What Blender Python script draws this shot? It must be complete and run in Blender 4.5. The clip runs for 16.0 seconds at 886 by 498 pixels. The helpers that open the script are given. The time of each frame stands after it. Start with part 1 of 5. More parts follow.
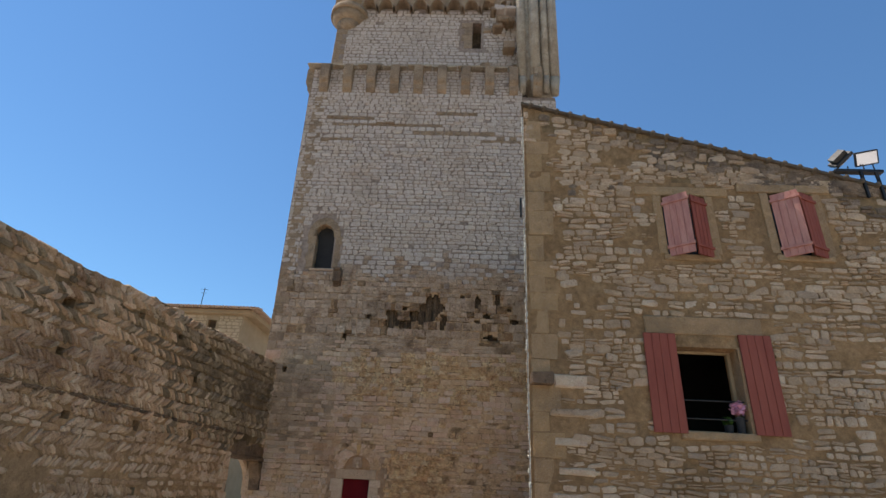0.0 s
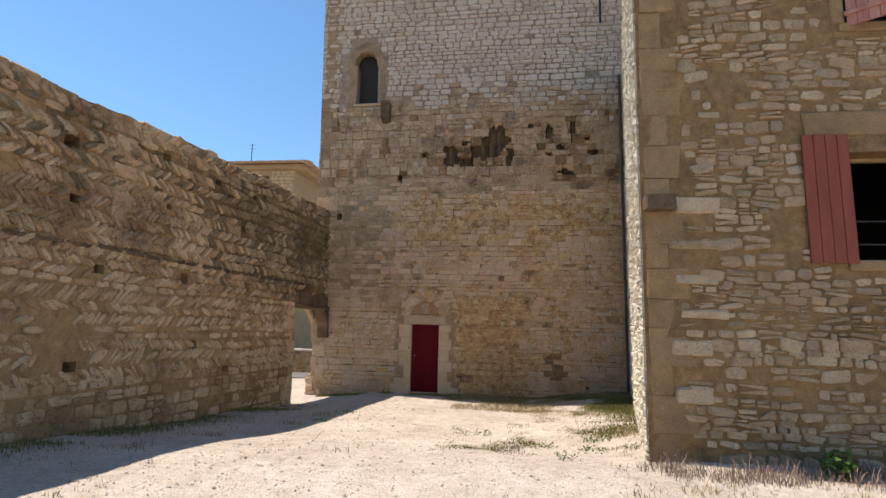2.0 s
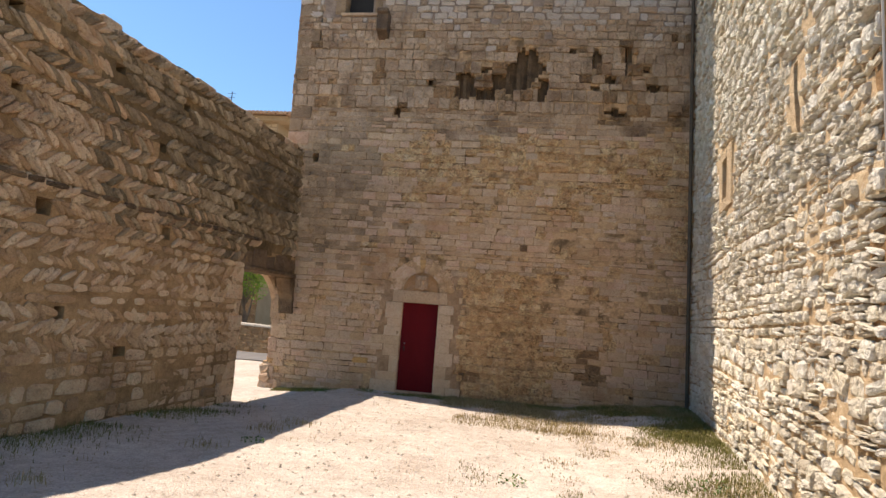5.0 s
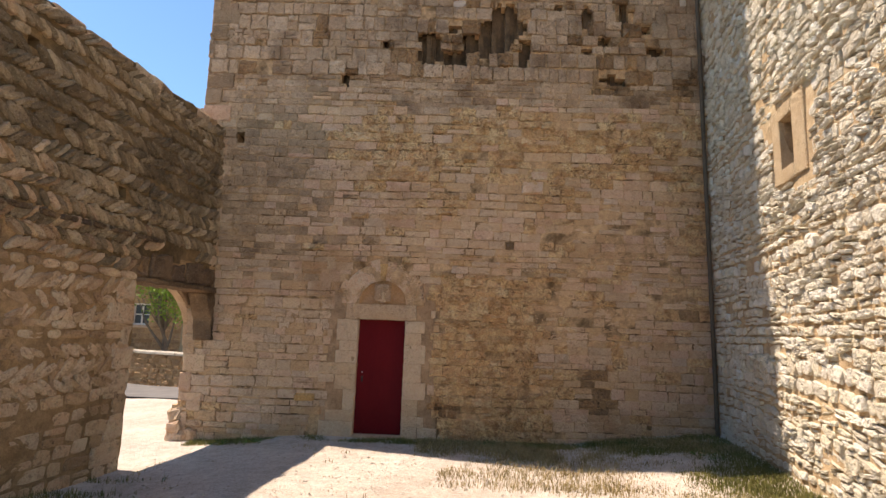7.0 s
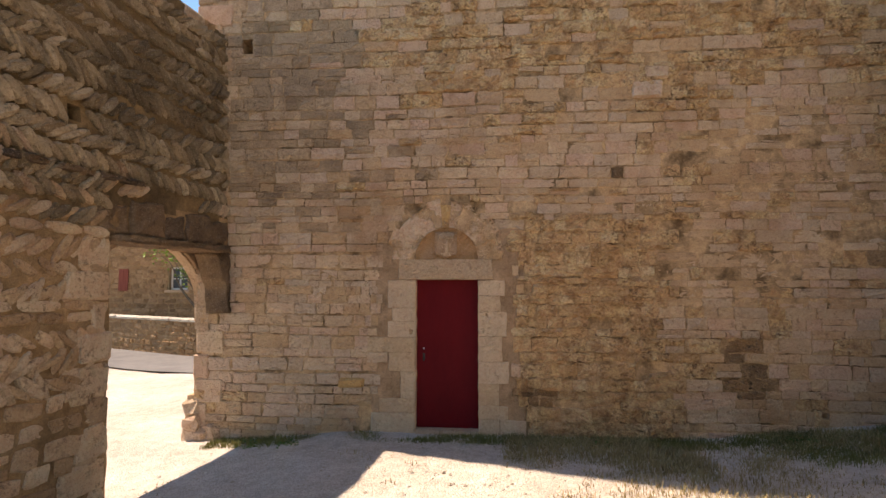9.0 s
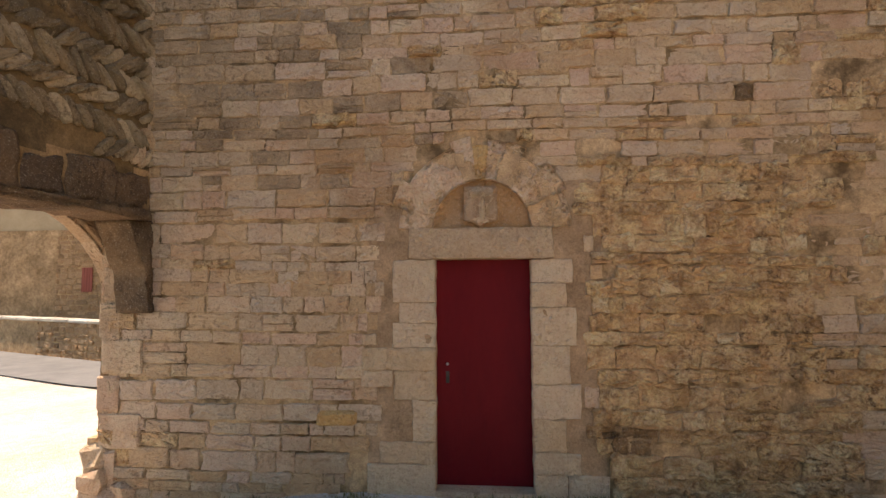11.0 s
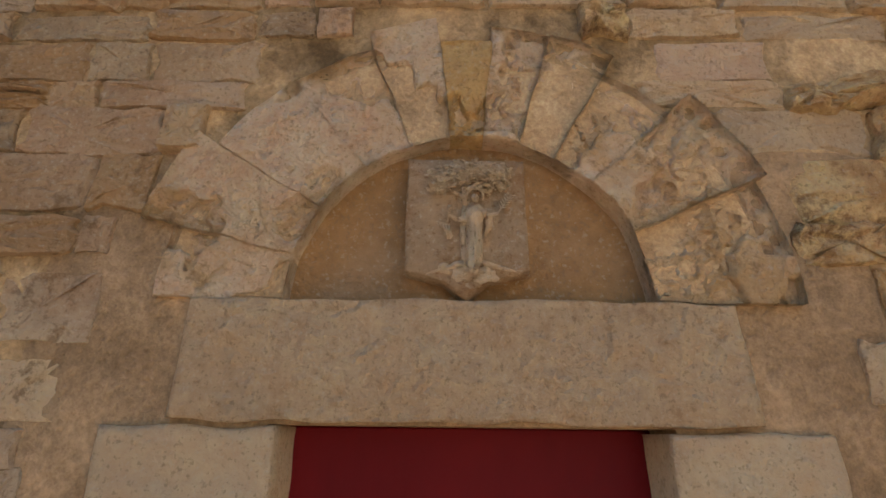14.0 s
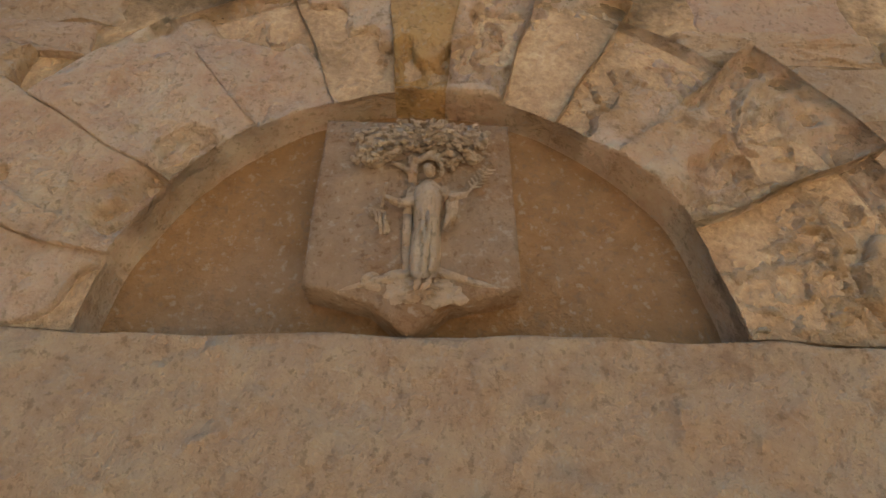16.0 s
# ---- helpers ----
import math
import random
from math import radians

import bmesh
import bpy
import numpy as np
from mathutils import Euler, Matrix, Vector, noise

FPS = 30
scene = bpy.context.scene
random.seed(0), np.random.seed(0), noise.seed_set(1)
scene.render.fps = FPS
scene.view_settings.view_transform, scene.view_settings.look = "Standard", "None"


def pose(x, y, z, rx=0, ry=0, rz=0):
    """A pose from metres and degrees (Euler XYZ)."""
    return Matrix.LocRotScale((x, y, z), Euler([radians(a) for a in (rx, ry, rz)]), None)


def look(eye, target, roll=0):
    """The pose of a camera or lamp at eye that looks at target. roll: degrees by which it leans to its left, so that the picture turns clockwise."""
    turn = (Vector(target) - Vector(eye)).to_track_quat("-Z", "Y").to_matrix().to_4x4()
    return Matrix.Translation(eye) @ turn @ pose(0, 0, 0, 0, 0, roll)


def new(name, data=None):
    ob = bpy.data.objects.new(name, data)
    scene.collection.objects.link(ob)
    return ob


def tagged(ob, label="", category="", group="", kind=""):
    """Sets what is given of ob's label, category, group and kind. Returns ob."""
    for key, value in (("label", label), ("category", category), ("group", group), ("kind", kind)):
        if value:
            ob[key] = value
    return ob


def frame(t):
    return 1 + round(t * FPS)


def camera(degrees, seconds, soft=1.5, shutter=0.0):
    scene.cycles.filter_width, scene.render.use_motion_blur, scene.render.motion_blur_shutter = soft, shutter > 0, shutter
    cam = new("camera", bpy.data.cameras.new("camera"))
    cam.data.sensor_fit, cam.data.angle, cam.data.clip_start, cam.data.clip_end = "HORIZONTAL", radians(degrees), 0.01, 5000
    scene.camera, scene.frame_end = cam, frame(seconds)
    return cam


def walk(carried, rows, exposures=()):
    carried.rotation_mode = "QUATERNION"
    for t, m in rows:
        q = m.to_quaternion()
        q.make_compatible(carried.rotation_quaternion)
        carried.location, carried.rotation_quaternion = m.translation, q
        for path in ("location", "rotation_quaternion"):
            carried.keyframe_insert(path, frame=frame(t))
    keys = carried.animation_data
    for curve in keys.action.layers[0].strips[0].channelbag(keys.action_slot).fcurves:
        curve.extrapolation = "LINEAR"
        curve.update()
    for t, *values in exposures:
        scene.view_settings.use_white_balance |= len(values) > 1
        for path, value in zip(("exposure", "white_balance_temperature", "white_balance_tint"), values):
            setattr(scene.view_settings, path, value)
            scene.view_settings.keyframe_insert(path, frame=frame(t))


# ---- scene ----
cam = camera(80.5, 16.0)
METRES, EYE, TILT, LEAN, TURN = 16.8, 1.65, 0.0, 0.0, 2.8
ROWS = [
    (0.0, 0.0, 0.0, 0.0, -1.27, 25.1, -2.72),
    (0.5, -0.0063, 0.0285, 0.0044, 0.85, 20.62, -3.1),
    (1.0, -0.0108, 0.0607, 0.0067, 1.55, 16.87, -3.49),
    (1.5, -0.0176, 0.089, 0.0046, 1.7, 8.11, -1.78),
    (2.0, -0.0242, 0.1226, 0.0085, 4.99, 8.79, -1.42),
    (2.5, -0.0345, 0.1542, 0.0107, 5.8, 8.31, -5.42),
    (3.0, -0.0377, 0.1914, 0.0053, 6.35, 5.91, -5.49),
    (3.5, -0.0387, 0.2268, 0.0046, 4.79, 5.84, -5.41),
    (6.0, -0.0781, 0.4075, 0.0076, 2.33, 7.86, -2.91),
    (6.5, -0.0869, 0.4412, 0.0099, -1.39, 6.12, -1.99),
    (7.0, -0.0895, 0.4778, 0.0068, -2.07, 9.02, -2.04),
    (7.5, -0.0925, 0.5066, 0.0131, -3.06, 9.95, -1.37),
    (8.0, -0.0968, 0.5427, 0.0132, -0.81, 4.68, 0.45),
    (8.5, -0.0996, 0.5787, 0.012, 3.09, 4.21, -0.81),
    (9.0, -0.1174, 0.6152, 0.0137, 2.52, 3.79, -0.08),
    (11.5, -0.1429, 0.7878, 0.0024, 1.36, 4.23, 0.51),
    (12.0, -0.1425, 0.8239, 0.0057, -1.31, 6.73, 0.95),
    (12.5, -0.1392, 0.8566, 0.0088, -0.4, 10.71, 0.16),
    (13.0, -0.1455, 0.8895, 0.0081, -1.18, 13.74, 1.7),
    (13.5, -0.1443, 0.9177, 0.0109, -2.15, 15.37, 1.14),
    (14.0, -0.1387, 0.944, 0.0152, -2.72, 19.96, -0.72),
    (14.5, -0.1371, 0.963, 0.0167, -1.95, 26.4, 1.31),
    (15.0, -0.1344, 0.973, 0.0194, -1.97, 28.46, 0.11),
    (15.5, -0.1336, 0.9742, 0.0195, -0.77, 29.64, 0.19),
    (16.0, -0.1327, 0.9742, 0.0188, -4.13, 30.21, -0.61),
]
walk(cam, [(t, pose(0, 0, EYE, TILT, LEAN, TURN) @ pose(METRES * x, METRES * y, METRES * z, 90 + pitch, roll, yaw)) for t, x, y, z, yaw, pitch, roll in ROWS],
     [(0.0, 0.12, 6550, 12), (0.5, 0.15, 6700, 14), (1.0, 0.3, 6850, 16), (1.5, 0.38, 7000, 14), (3.5, 0.48, 7300, 16), (7.0, 0.74, 7700, 19), (8.0, 0.76, 7950, 21), (9.0, 0.85, 8200, 22), (11.5, 1.13, 8250, 17),
      (12.5, 1.25, 8250, 14), (13.5, 1.28, 8300, 13), (14.5, 1.38, 8400, 14), (16.0, 1.45, 8500, 14)])

# ---- world and sun ----
SUN_DIR = Vector((1.0, -0.265, -math.tan(radians(64.3)) * math.hypot(1, 0.265))).normalized()
world = bpy.data.worlds.new("sky")
scene.world = world
world.use_nodes = True
wn = world.node_tree
sky = wn.nodes.new("ShaderNodeTexSky")
sky.sky_type, sky.sun_disc = "NISHITA", False
sky.sun_elevation = radians(64.3)
sky.sun_rotation = math.atan2(-SUN_DIR.x, -SUN_DIR.y)
sky.altitude, sky.air_density, sky.dust_density, sky.ozone_density = 0, 1.2, 0.0, 0.7
deep = wn.nodes.new("ShaderNodeMix")
deep.data_type, deep.blend_type = "RGBA", "MULTIPLY"
deep.inputs[0].default_value = 1.0
deep.inputs[7].default_value = (0.6, 0.9, 1.12, 1)
wn.links.new(sky.outputs["Color"], deep.inputs[6])
wn.links.new(deep.outputs[2], wn.nodes["Background"].inputs["Color"])
wn.nodes["Background"].inputs["Strength"].default_value = 0.12
sun_data = bpy.data.lights.new("sun", "SUN")
sun_data.energy, sun_data.angle, sun_data.color = 4.9, radians(0.53), (1.0, 0.95, 0.87)
sun = new("sun", sun_data)
sun.matrix_world = look((0, 0, 60), Vector((0, 0, 60)) + SUN_DIR)


# ---- materials ----
def nodes_of(name, rough=0.9, metal=0.0):
    m = bpy.data.materials.new(name)
    m.use_nodes = True
    nt = m.node_tree
    bsdf = nt.nodes["Principled BSDF"]
    bsdf.inputs["Roughness"].default_value = rough
    bsdf.inputs["Metallic"].default_value = metal
    bsdf.inputs["Specular IOR Level"].default_value = 0.25
    return m, nt, bsdf


def noise_of(nt, vec, scale, detail=5.0, rough=0.6):
    n = nt.nodes.new("ShaderNodeTexNoise")
    n.inputs["Scale"].default_value = scale
    n.inputs["Detail"].default_value = detail
    n.inputs["Roughness"].default_value = rough
    nt.links.new(vec, n.inputs["Vector"])
    return n.outputs["Fac"]


def ramp_of(nt, fac, stops, mode="LINEAR"):
    r = nt.nodes.new("ShaderNodeValToRGB")
    r.color_ramp.interpolation = mode
    els = r.color_ramp.elements
    while len(els) < len(stops):
        els.new(0.5)
    for e, (p, c) in zip(els, stops):
        e.position, e.color = p, (*c, 1) if len(c) == 3 else (c[0], c[0], c[0], 1)
    nt.links.new(fac, r.inputs["Fac"])
    return r.outputs["Color"]


def mix_of(nt, fac, a, b, mode="MIX"):
    x = nt.nodes.new("ShaderNodeMix")
    x.data_type, x.blend_type = "RGBA", mode
    for k, v in ((0, fac), (6, a), (7, b)):
        if isinstance(v, (int, float)):
            x.inputs[k].default_value = v
        elif isinstance(v, tuple):
            x.inputs[k].default_value = (*v, 1)
        else:
            nt.links.new(v, x.inputs[k])
    return x.outputs[2]


def math_of(nt, op, a, b=0.0):
    x = nt.nodes.new("ShaderNodeMath")
    x.operation = op
    for k, v in ((0, a), (1, b)):
        if isinstance(v, (int, float)):
            x.inputs[k].default_value = v
        else:
            nt.links.new(v, x.inputs[k])
    return x.outputs[0]


def bump_of(nt, bsdf, height, strength, dist):
    b = nt.nodes.new("ShaderNodeBump")
    b.inputs["Strength"].default_value, b.inputs["Distance"].default_value = strength, dist
    nt.links.new(height, b.inputs["Height"])
    nt.links.new(b.outputs["Normal"], bsdf.inputs["Normal"])


def stone_mat(name, tones, stain, stain_at=(0.5, 0.68), stain_scale=0.9, pits=0.5, grain=0.35, lichen=None, grit_k=None, deep=0.5, pit_at=0.37, chip=0.5):
    """Weathered limestone: each stone takes its own tone; stains and pits run over several stones, the pits with shade
    painted in.
    """
    m, nt, bsdf = nodes_of(name, 0.92)
    pos = nt.nodes.new("ShaderNodeNewGeometry")
    info = nt.nodes.new("ShaderNodeObjectInfo")
    p = pos.outputs["Position"]
    rnd = math_of(nt, "FRACT", math_of(nt, "ADD", pos.outputs["Random Per Island"], info.outputs["Random"]))
    n = len(tones)
    col = ramp_of(nt, rnd, [(i / (n - 1), c) for i, c in enumerate(tones)])
    mid = noise_of(nt, p, 5.0, 7, 0.68)
    col = mix_of(nt, grain, col, ramp_of(nt, mid, [(0.3, (0.35, 0.3, 0.22)), (0.5, (0.52, 0.5, 0.46)), (0.72, (0.8, 0.76, 0.7))]), "OVERLAY")
    grit = noise_of(nt, p, 32.0, 7, 0.7)
    col = mix_of(nt, grit_k or grain, col, ramp_of(nt, grit, [(0.34, (0.38, 0.36, 0.33)), (0.5, (0.5, 0.5, 0.5)), (0.66, (0.66, 0.65, 0.63))]), "OVERLAY")
    big = noise_of(nt, p, stain_scale, 7, 0.62)
    col = mix_of(nt, ramp_of(nt, big, [(stain_at[0], (0,)), (stain_at[1], (0.75,))]), col, stain)
    fine = noise_of(nt, p, 60.0, 4, 0.7)
    pit = noise_of(nt, p, 16.0, 8, 0.75)
    gate = ramp_of(nt, noise_of(nt, p, 1.7, 4, 0.6), [(0.4, (0.12,)), (0.6, (1.0,))])
    # shade inside the pits is painted: hollows take a darkened stain colour
    hollow = ramp_of(nt, pit, [(pit_at, (pits,)), (pit_at + 0.14 * pits, (0,))])
    col = mix_of(nt, mix_of(nt, 1.0, hollow, gate, "MULTIPLY"), col, tuple(c * deep for c in stain))
    fleck = noise_of(nt, p, 85.0, 3, 0.6)
    col = mix_of(nt, ramp_of(nt, fleck, [(0.58, (0,)), (0.68, (0.4,))]), col, (0.66, 0.56, 0.44))
    col = mix_of(nt, ramp_of(nt, fleck, [(0.33, (0.45,)), (0.42, (0,))]), col, tuple(c * 0.6 for c in stain))
    if lichen:
        col = mix_of(nt, ramp_of(nt, noise_of(nt, p, 2.3, 6, 0.7), [(0.58, (0,)), (0.7, (0.6,))]), col, lichen)
    nt.links.new(col, bsdf.inputs["Base Color"])
    h = math_of(nt, "ADD", math_of(nt, "MULTIPLY", pit, 1.0), math_of(nt, "ADD", math_of(nt, "MULTIPLY", fine, 0.25 + 0.4 * chip), math_of(nt, "MULTIPLY", grit, 0.7)))
    ridge = nt.nodes.new("ShaderNodeTexNoise")
    ridge.noise_type = "RIDGED_MULTIFRACTAL"
    for key, val in (("Scale", 22.0), ("Detail", 5.0), ("Roughness", 0.65), ("Distortion", 0.4)):
        ridge.inputs[key].default_value = val
    nt.links.new(p, ridge.inputs["Vector"])
    h = math_of(nt, "ADD", h, math_of(nt, "MULTIPLY", ridge.outputs["Fac"], chip))
    bump_of(nt, bsdf, math_of(nt, "ADD", h, math_of(nt, "MULTIPLY", mid, 0.8)), 0.9, 0.03)
    return m


def mortar_mat(name, light, dark, scale=1.1, at=(0.32, 0.66)):
    m, nt, bsdf = nodes_of(name, 0.95)
    pos = nt.nodes.new("ShaderNodeNewGeometry").outputs["Position"]
    big = noise_of(nt, pos, scale, 7, 0.65)
    mid = noise_of(nt, pos, 9, 7, 0.7)
    fine = noise_of(nt, pos, 70, 4, 0.7)
    col = ramp_of(nt, big, [(at[0], light), (at[1], dark)])
    col = mix_of(nt, 0.8, col, ramp_of(nt, mid, [(0.3, (0.3, 0.27, 0.22)), (0.7, (0.72, 0.7, 0.66))]), "OVERLAY")
    col = mix_of(nt, 0.5, col, ramp_of(nt, fine, [(0.35, (0.3, 0.28, 0.25)), (0.65, (0.72, 0.7, 0.66))]), "OVERLAY")
    nt.links.new(col, bsdf.inputs["Base Color"])
    bump_of(nt, bsdf, math_of(nt, "ADD", mid, math_of(nt, "MULTIPLY", fine, 0.4)), 1.0, 0.03)
    return m


def plain_mat(name, a, b, scale=6.0, rough=0.7, metal=0.0, bump=0.2, stretch=(1, 1, 1)):
    m, nt, bsdf = nodes_of(name, rough, metal)
    tc = nt.nodes.new("ShaderNodeNewGeometry").outputs["Position"]
    mp = nt.nodes.new("ShaderNodeMapping")
    mp.inputs["Scale"].default_value = stretch
    nt.links.new(tc, mp.inputs["Vector"])
    v = mp.outputs["Vector"]
    n1, n2 = noise_of(nt, v, scale, 6, 0.65), noise_of(nt, v, scale * 9, 3, 0.6)
    f = math_of(nt, "ADD", math_of(nt, "MULTIPLY", n1, 0.75), math_of(nt, "MULTIPLY", n2, 0.25))
    nt.links.new(ramp_of(nt, f, [(0.33, a), (0.66, b)]), bsdf.inputs["Base Color"])
    bump_of(nt, bsdf, f, bump, 0.01)
    return m


# lower tower: honey ashlar; upper tower: pale grey rubble
M_ASHLAR = stone_mat("honey_limestone", [(0.585, 0.385, 0.228), (0.665, 0.46, 0.295), (0.56, 0.41, 0.29), (0.7, 0.5, 0.335), (0.65, 0.435, 0.32), (0.57, 0.37, 0.21), (0.68, 0.46, 0.325), (0.6, 0.455, 0.34)],
                     (0.42, 0.234, 0.114), (0.52, 0.72), 0.8, 0.6)
M_ERODED = stone_mat("eroded_limestone", [(0.64, 0.4, 0.215), (0.7, 0.475, 0.275), (0.58, 0.36, 0.185), (0.75, 0.54, 0.335)],
                     (0.36, 0.19, 0.085), (0.5, 0.64), 6.0, 1.0, 0.6, None, 0.8, 0.4, 0.36, 1.1)
M_GREY = stone_mat("grey_limestone", [(0.54, 0.45, 0.375), (0.61, 0.51, 0.43), (0.5, 0.415, 0.35), (0.58, 0.475, 0.38)],
                   (0.358, 0.253, 0.16), (0.55, 0.8), 0.5, 0.5, 0.3)
M_ROUGH = stone_mat("weathered_limestone", [(0.5, 0.37, 0.26), (0.43, 0.305, 0.205), (0.56, 0.42, 0.305), (0.4, 0.265, 0.17)],
                    (0.157, 0.0864, 0.0449), (0.5, 0.66), 1.3, 0.7, 0.5)
M_HOUSE = stone_mat("pinkish_rubble", [(0.57, 0.405, 0.27), (0.66, 0.49, 0.345), (0.42, 0.29, 0.18), (0.53, 0.37, 0.235), (0.4, 0.29, 0.2), (0.64, 0.475, 0.325)],
                    (0.358, 0.225, 0.116), (0.52, 0.76), 1.0, 0.6, 0.45)
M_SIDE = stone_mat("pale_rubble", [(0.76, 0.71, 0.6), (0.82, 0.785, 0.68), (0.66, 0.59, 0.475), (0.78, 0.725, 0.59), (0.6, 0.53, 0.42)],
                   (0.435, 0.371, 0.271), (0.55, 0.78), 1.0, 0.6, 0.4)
M_HERRING = stone_mat("herringbone_limestone", [(0.7, 0.465, 0.29), (0.75, 0.55, 0.38), (0.48, 0.3, 0.165), (0.68, 0.46, 0.285), (0.4, 0.25, 0.14), (0.74, 0.53, 0.36), (0.63, 0.45, 0.31)],
                      (0.188, 0.0988, 0.0541), (0.48, 0.66), 0.75, 0.7, 0.45, (0.152, 0.0988, 0.0416))
M_DRESSED = stone_mat("dressed_limestone", [(0.565, 0.395, 0.26), (0.62, 0.44, 0.3), (0.54, 0.365, 0.23)], (0.425, 0.27, 0.152), (0.55, 0.8), 1.5, 0.4, 0.35, None, 0.5, 0.7, 0.38, 2.2)
M_OCHRE = stone_mat("ochre_sandstone", [(0.4, 0.25, 0.12), (0.44, 0.285, 0.15), (0.36, 0.225, 0.115)], (0.22, 0.14, 0.078), (0.5, 0.72), 1.4, 0.3, 0.4)
M_DARKSTONE = stone_mat("dark_brown_stone", [(0.197, 0.123, 0.073), (0.25, 0.162, 0.0952), (0.152, 0.1, 0.0656)], (0.0714, 0.0461, 0.0292), (0.45, 0.65), 1.5, 0.6, 0.5)
M_TYMPANUM = stone_mat("rusty_sandstone", [(0.453, 0.254, 0.125), (0.479, 0.276, 0.137)], (0.529, 0.365, 0.241), (0.5, 0.75), 4.0, 0.25, 0.35)
M_MORTAR_T = mortar_mat("brown_cement_mortar", (0.42, 0.29, 0.195), (0.3, 0.2, 0.13), 1.6)
M_WASH = mortar_mat("pale_mortar_wash", (0.6, 0.42, 0.275), (0.46, 0.315, 0.2), 1.3)
M_RUST = stone_mat("rusty_broken_stone", [(0.4, 0.24, 0.125), (0.3, 0.175, 0.09), (0.46, 0.3, 0.17), (0.2, 0.125, 0.07)], (0.13, 0.075, 0.04), (0.45, 0.62), 2.5, 0.9, 0.6)
M_JOINT = mortar_mat("dark_weathered_joint", (0.54, 0.37, 0.228), (0.15, 0.097, 0.053), 3.4, (0.44, 0.64))
M_MORTAR_G = mortar_mat("grey_mortar", (0.36, 0.285, 0.24), (0.23, 0.175, 0.145), 1.8)
M_MORTAR_H = mortar_mat("ochre_mortar", (0.36, 0.225, 0.115), (0.2, 0.125, 0.065), 1.5)
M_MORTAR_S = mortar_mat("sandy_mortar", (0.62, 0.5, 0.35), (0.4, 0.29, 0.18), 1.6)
M_MORTAR_L = mortar_mat("earthy_mortar", (0.46, 0.305, 0.175), (0.22, 0.14, 0.075), 1.9)
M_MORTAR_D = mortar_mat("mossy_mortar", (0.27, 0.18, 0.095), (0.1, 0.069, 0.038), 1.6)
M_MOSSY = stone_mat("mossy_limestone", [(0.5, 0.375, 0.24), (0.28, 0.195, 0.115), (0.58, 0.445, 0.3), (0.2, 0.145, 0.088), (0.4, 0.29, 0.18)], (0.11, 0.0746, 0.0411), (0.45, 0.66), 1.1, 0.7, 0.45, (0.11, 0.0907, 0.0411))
M_GRIMY = stone_mat("grimy_limestone", [(0.52, 0.365, 0.235), (0.42, 0.3, 0.195), (0.6, 0.425, 0.28), (0.35, 0.245, 0.155)], (0.179, 0.108, 0.0641), (0.46, 0.68), 1.4, 0.6, 0.45)
# dark colour that paints shade onto the back of every wall recess
M_HOLE = mortar_mat("recess_shade_core", (0.17, 0.115, 0.07), (0.06, 0.042, 0.028), 3.0)
M_RED = plain_mat("dark_red_paint", (0.095, 0.004, 0.007), (0.125, 0.006, 0.009), 3.0, 0.55, 0, 0.15, (1, 1, 0.3))
M_RED.node_tree.nodes["Principled BSDF"].inputs["Specular IOR Level"].default_value = 0.08
M_SHUT = plain_mat("faded_red_paint", (0.21, 0.048, 0.03), (0.29, 0.08, 0.05), 6.0, 0.7, 0, 0.3, (1, 1, 0.15))
# lit copy of the shutter red, with sunlight put into the colour
M_SHUT_LIT = plain_mat("sunlit_pink_paint", (0.36, 0.13, 0.1), (0.56, 0.28, 0.21), 9.0, 0.75, 0, 0.3, (1, 1, 0.15))
M_TILE = plain_mat("terracotta_tile", (0.34, 0.2, 0.12), (0.5, 0.36, 0.25), 3.0, 0.85)
M_DARKMETAL = plain_mat("dark_metal", (0.03, 0.03, 0.03), (0.07, 0.065, 0.06), 5.0, 0.5, 0.8)
M_METAL = plain_mat("dull_steel", (0.4, 0.4, 0.4), (0.6, 0.6, 0.6), 5.0, 0.35, 1.0)
M_PIPE = plain_mat("rusty_brown_pipe", (0.07, 0.05, 0.035), (0.12, 0.09, 0.06), 5.0, 0.7)
# near-black: paints unlit room darkness into the colour; also the dark pots
M_DARKROOM = plain_mat("room_shade_and_pot_black", (0.03, 0.027, 0.025), (0.05, 0.045, 0.04), 2.0, 0.9)
M_PLASTER = plain_mat("ochre_plaster", (0.3, 0.21, 0.115), (0.4, 0.29, 0.17), 1.2, 0.9)
M_LEAF = plain_mat("fresh_green_leaf", (0.04, 0.09, 0.014), (0.1, 0.17, 0.03), 4.0, 0.6)
M_TREELEAF = plain_mat("sunny_green_leaf", (0.09, 0.17, 0.015), (0.2, 0.32, 0.035), 4.0, 0.6)
M_BARK = plain_mat("grey_bark", (0.09, 0.07, 0.05), (0.16, 0.13, 0.1), 8.0, 0.9)
M_PINK = plain_mat("pink_petals", (0.7, 0.25, 0.36), (0.85, 0.48, 0.55), 30.0, 0.7)
M_GRASS = plain_mat("green_grass", (0.08, 0.085, 0.02), (0.24, 0.215, 0.065), 3.0, 0.75)
M_DRY = plain_mat("dry_straw_grass", (0.2, 0.145, 0.06), (0.42, 0.33, 0.165), 5.0, 0.8)
M_WEED = plain_mat("mauve_weed_heads", (0.2, 0.125, 0.1), (0.32, 0.23, 0.17), 3.0, 0.8)
M_ASPHALT = plain_mat("grey_asphalt", (0.11, 0.105, 0.1), (0.17, 0.16, 0.15), 2.0, 0.9)

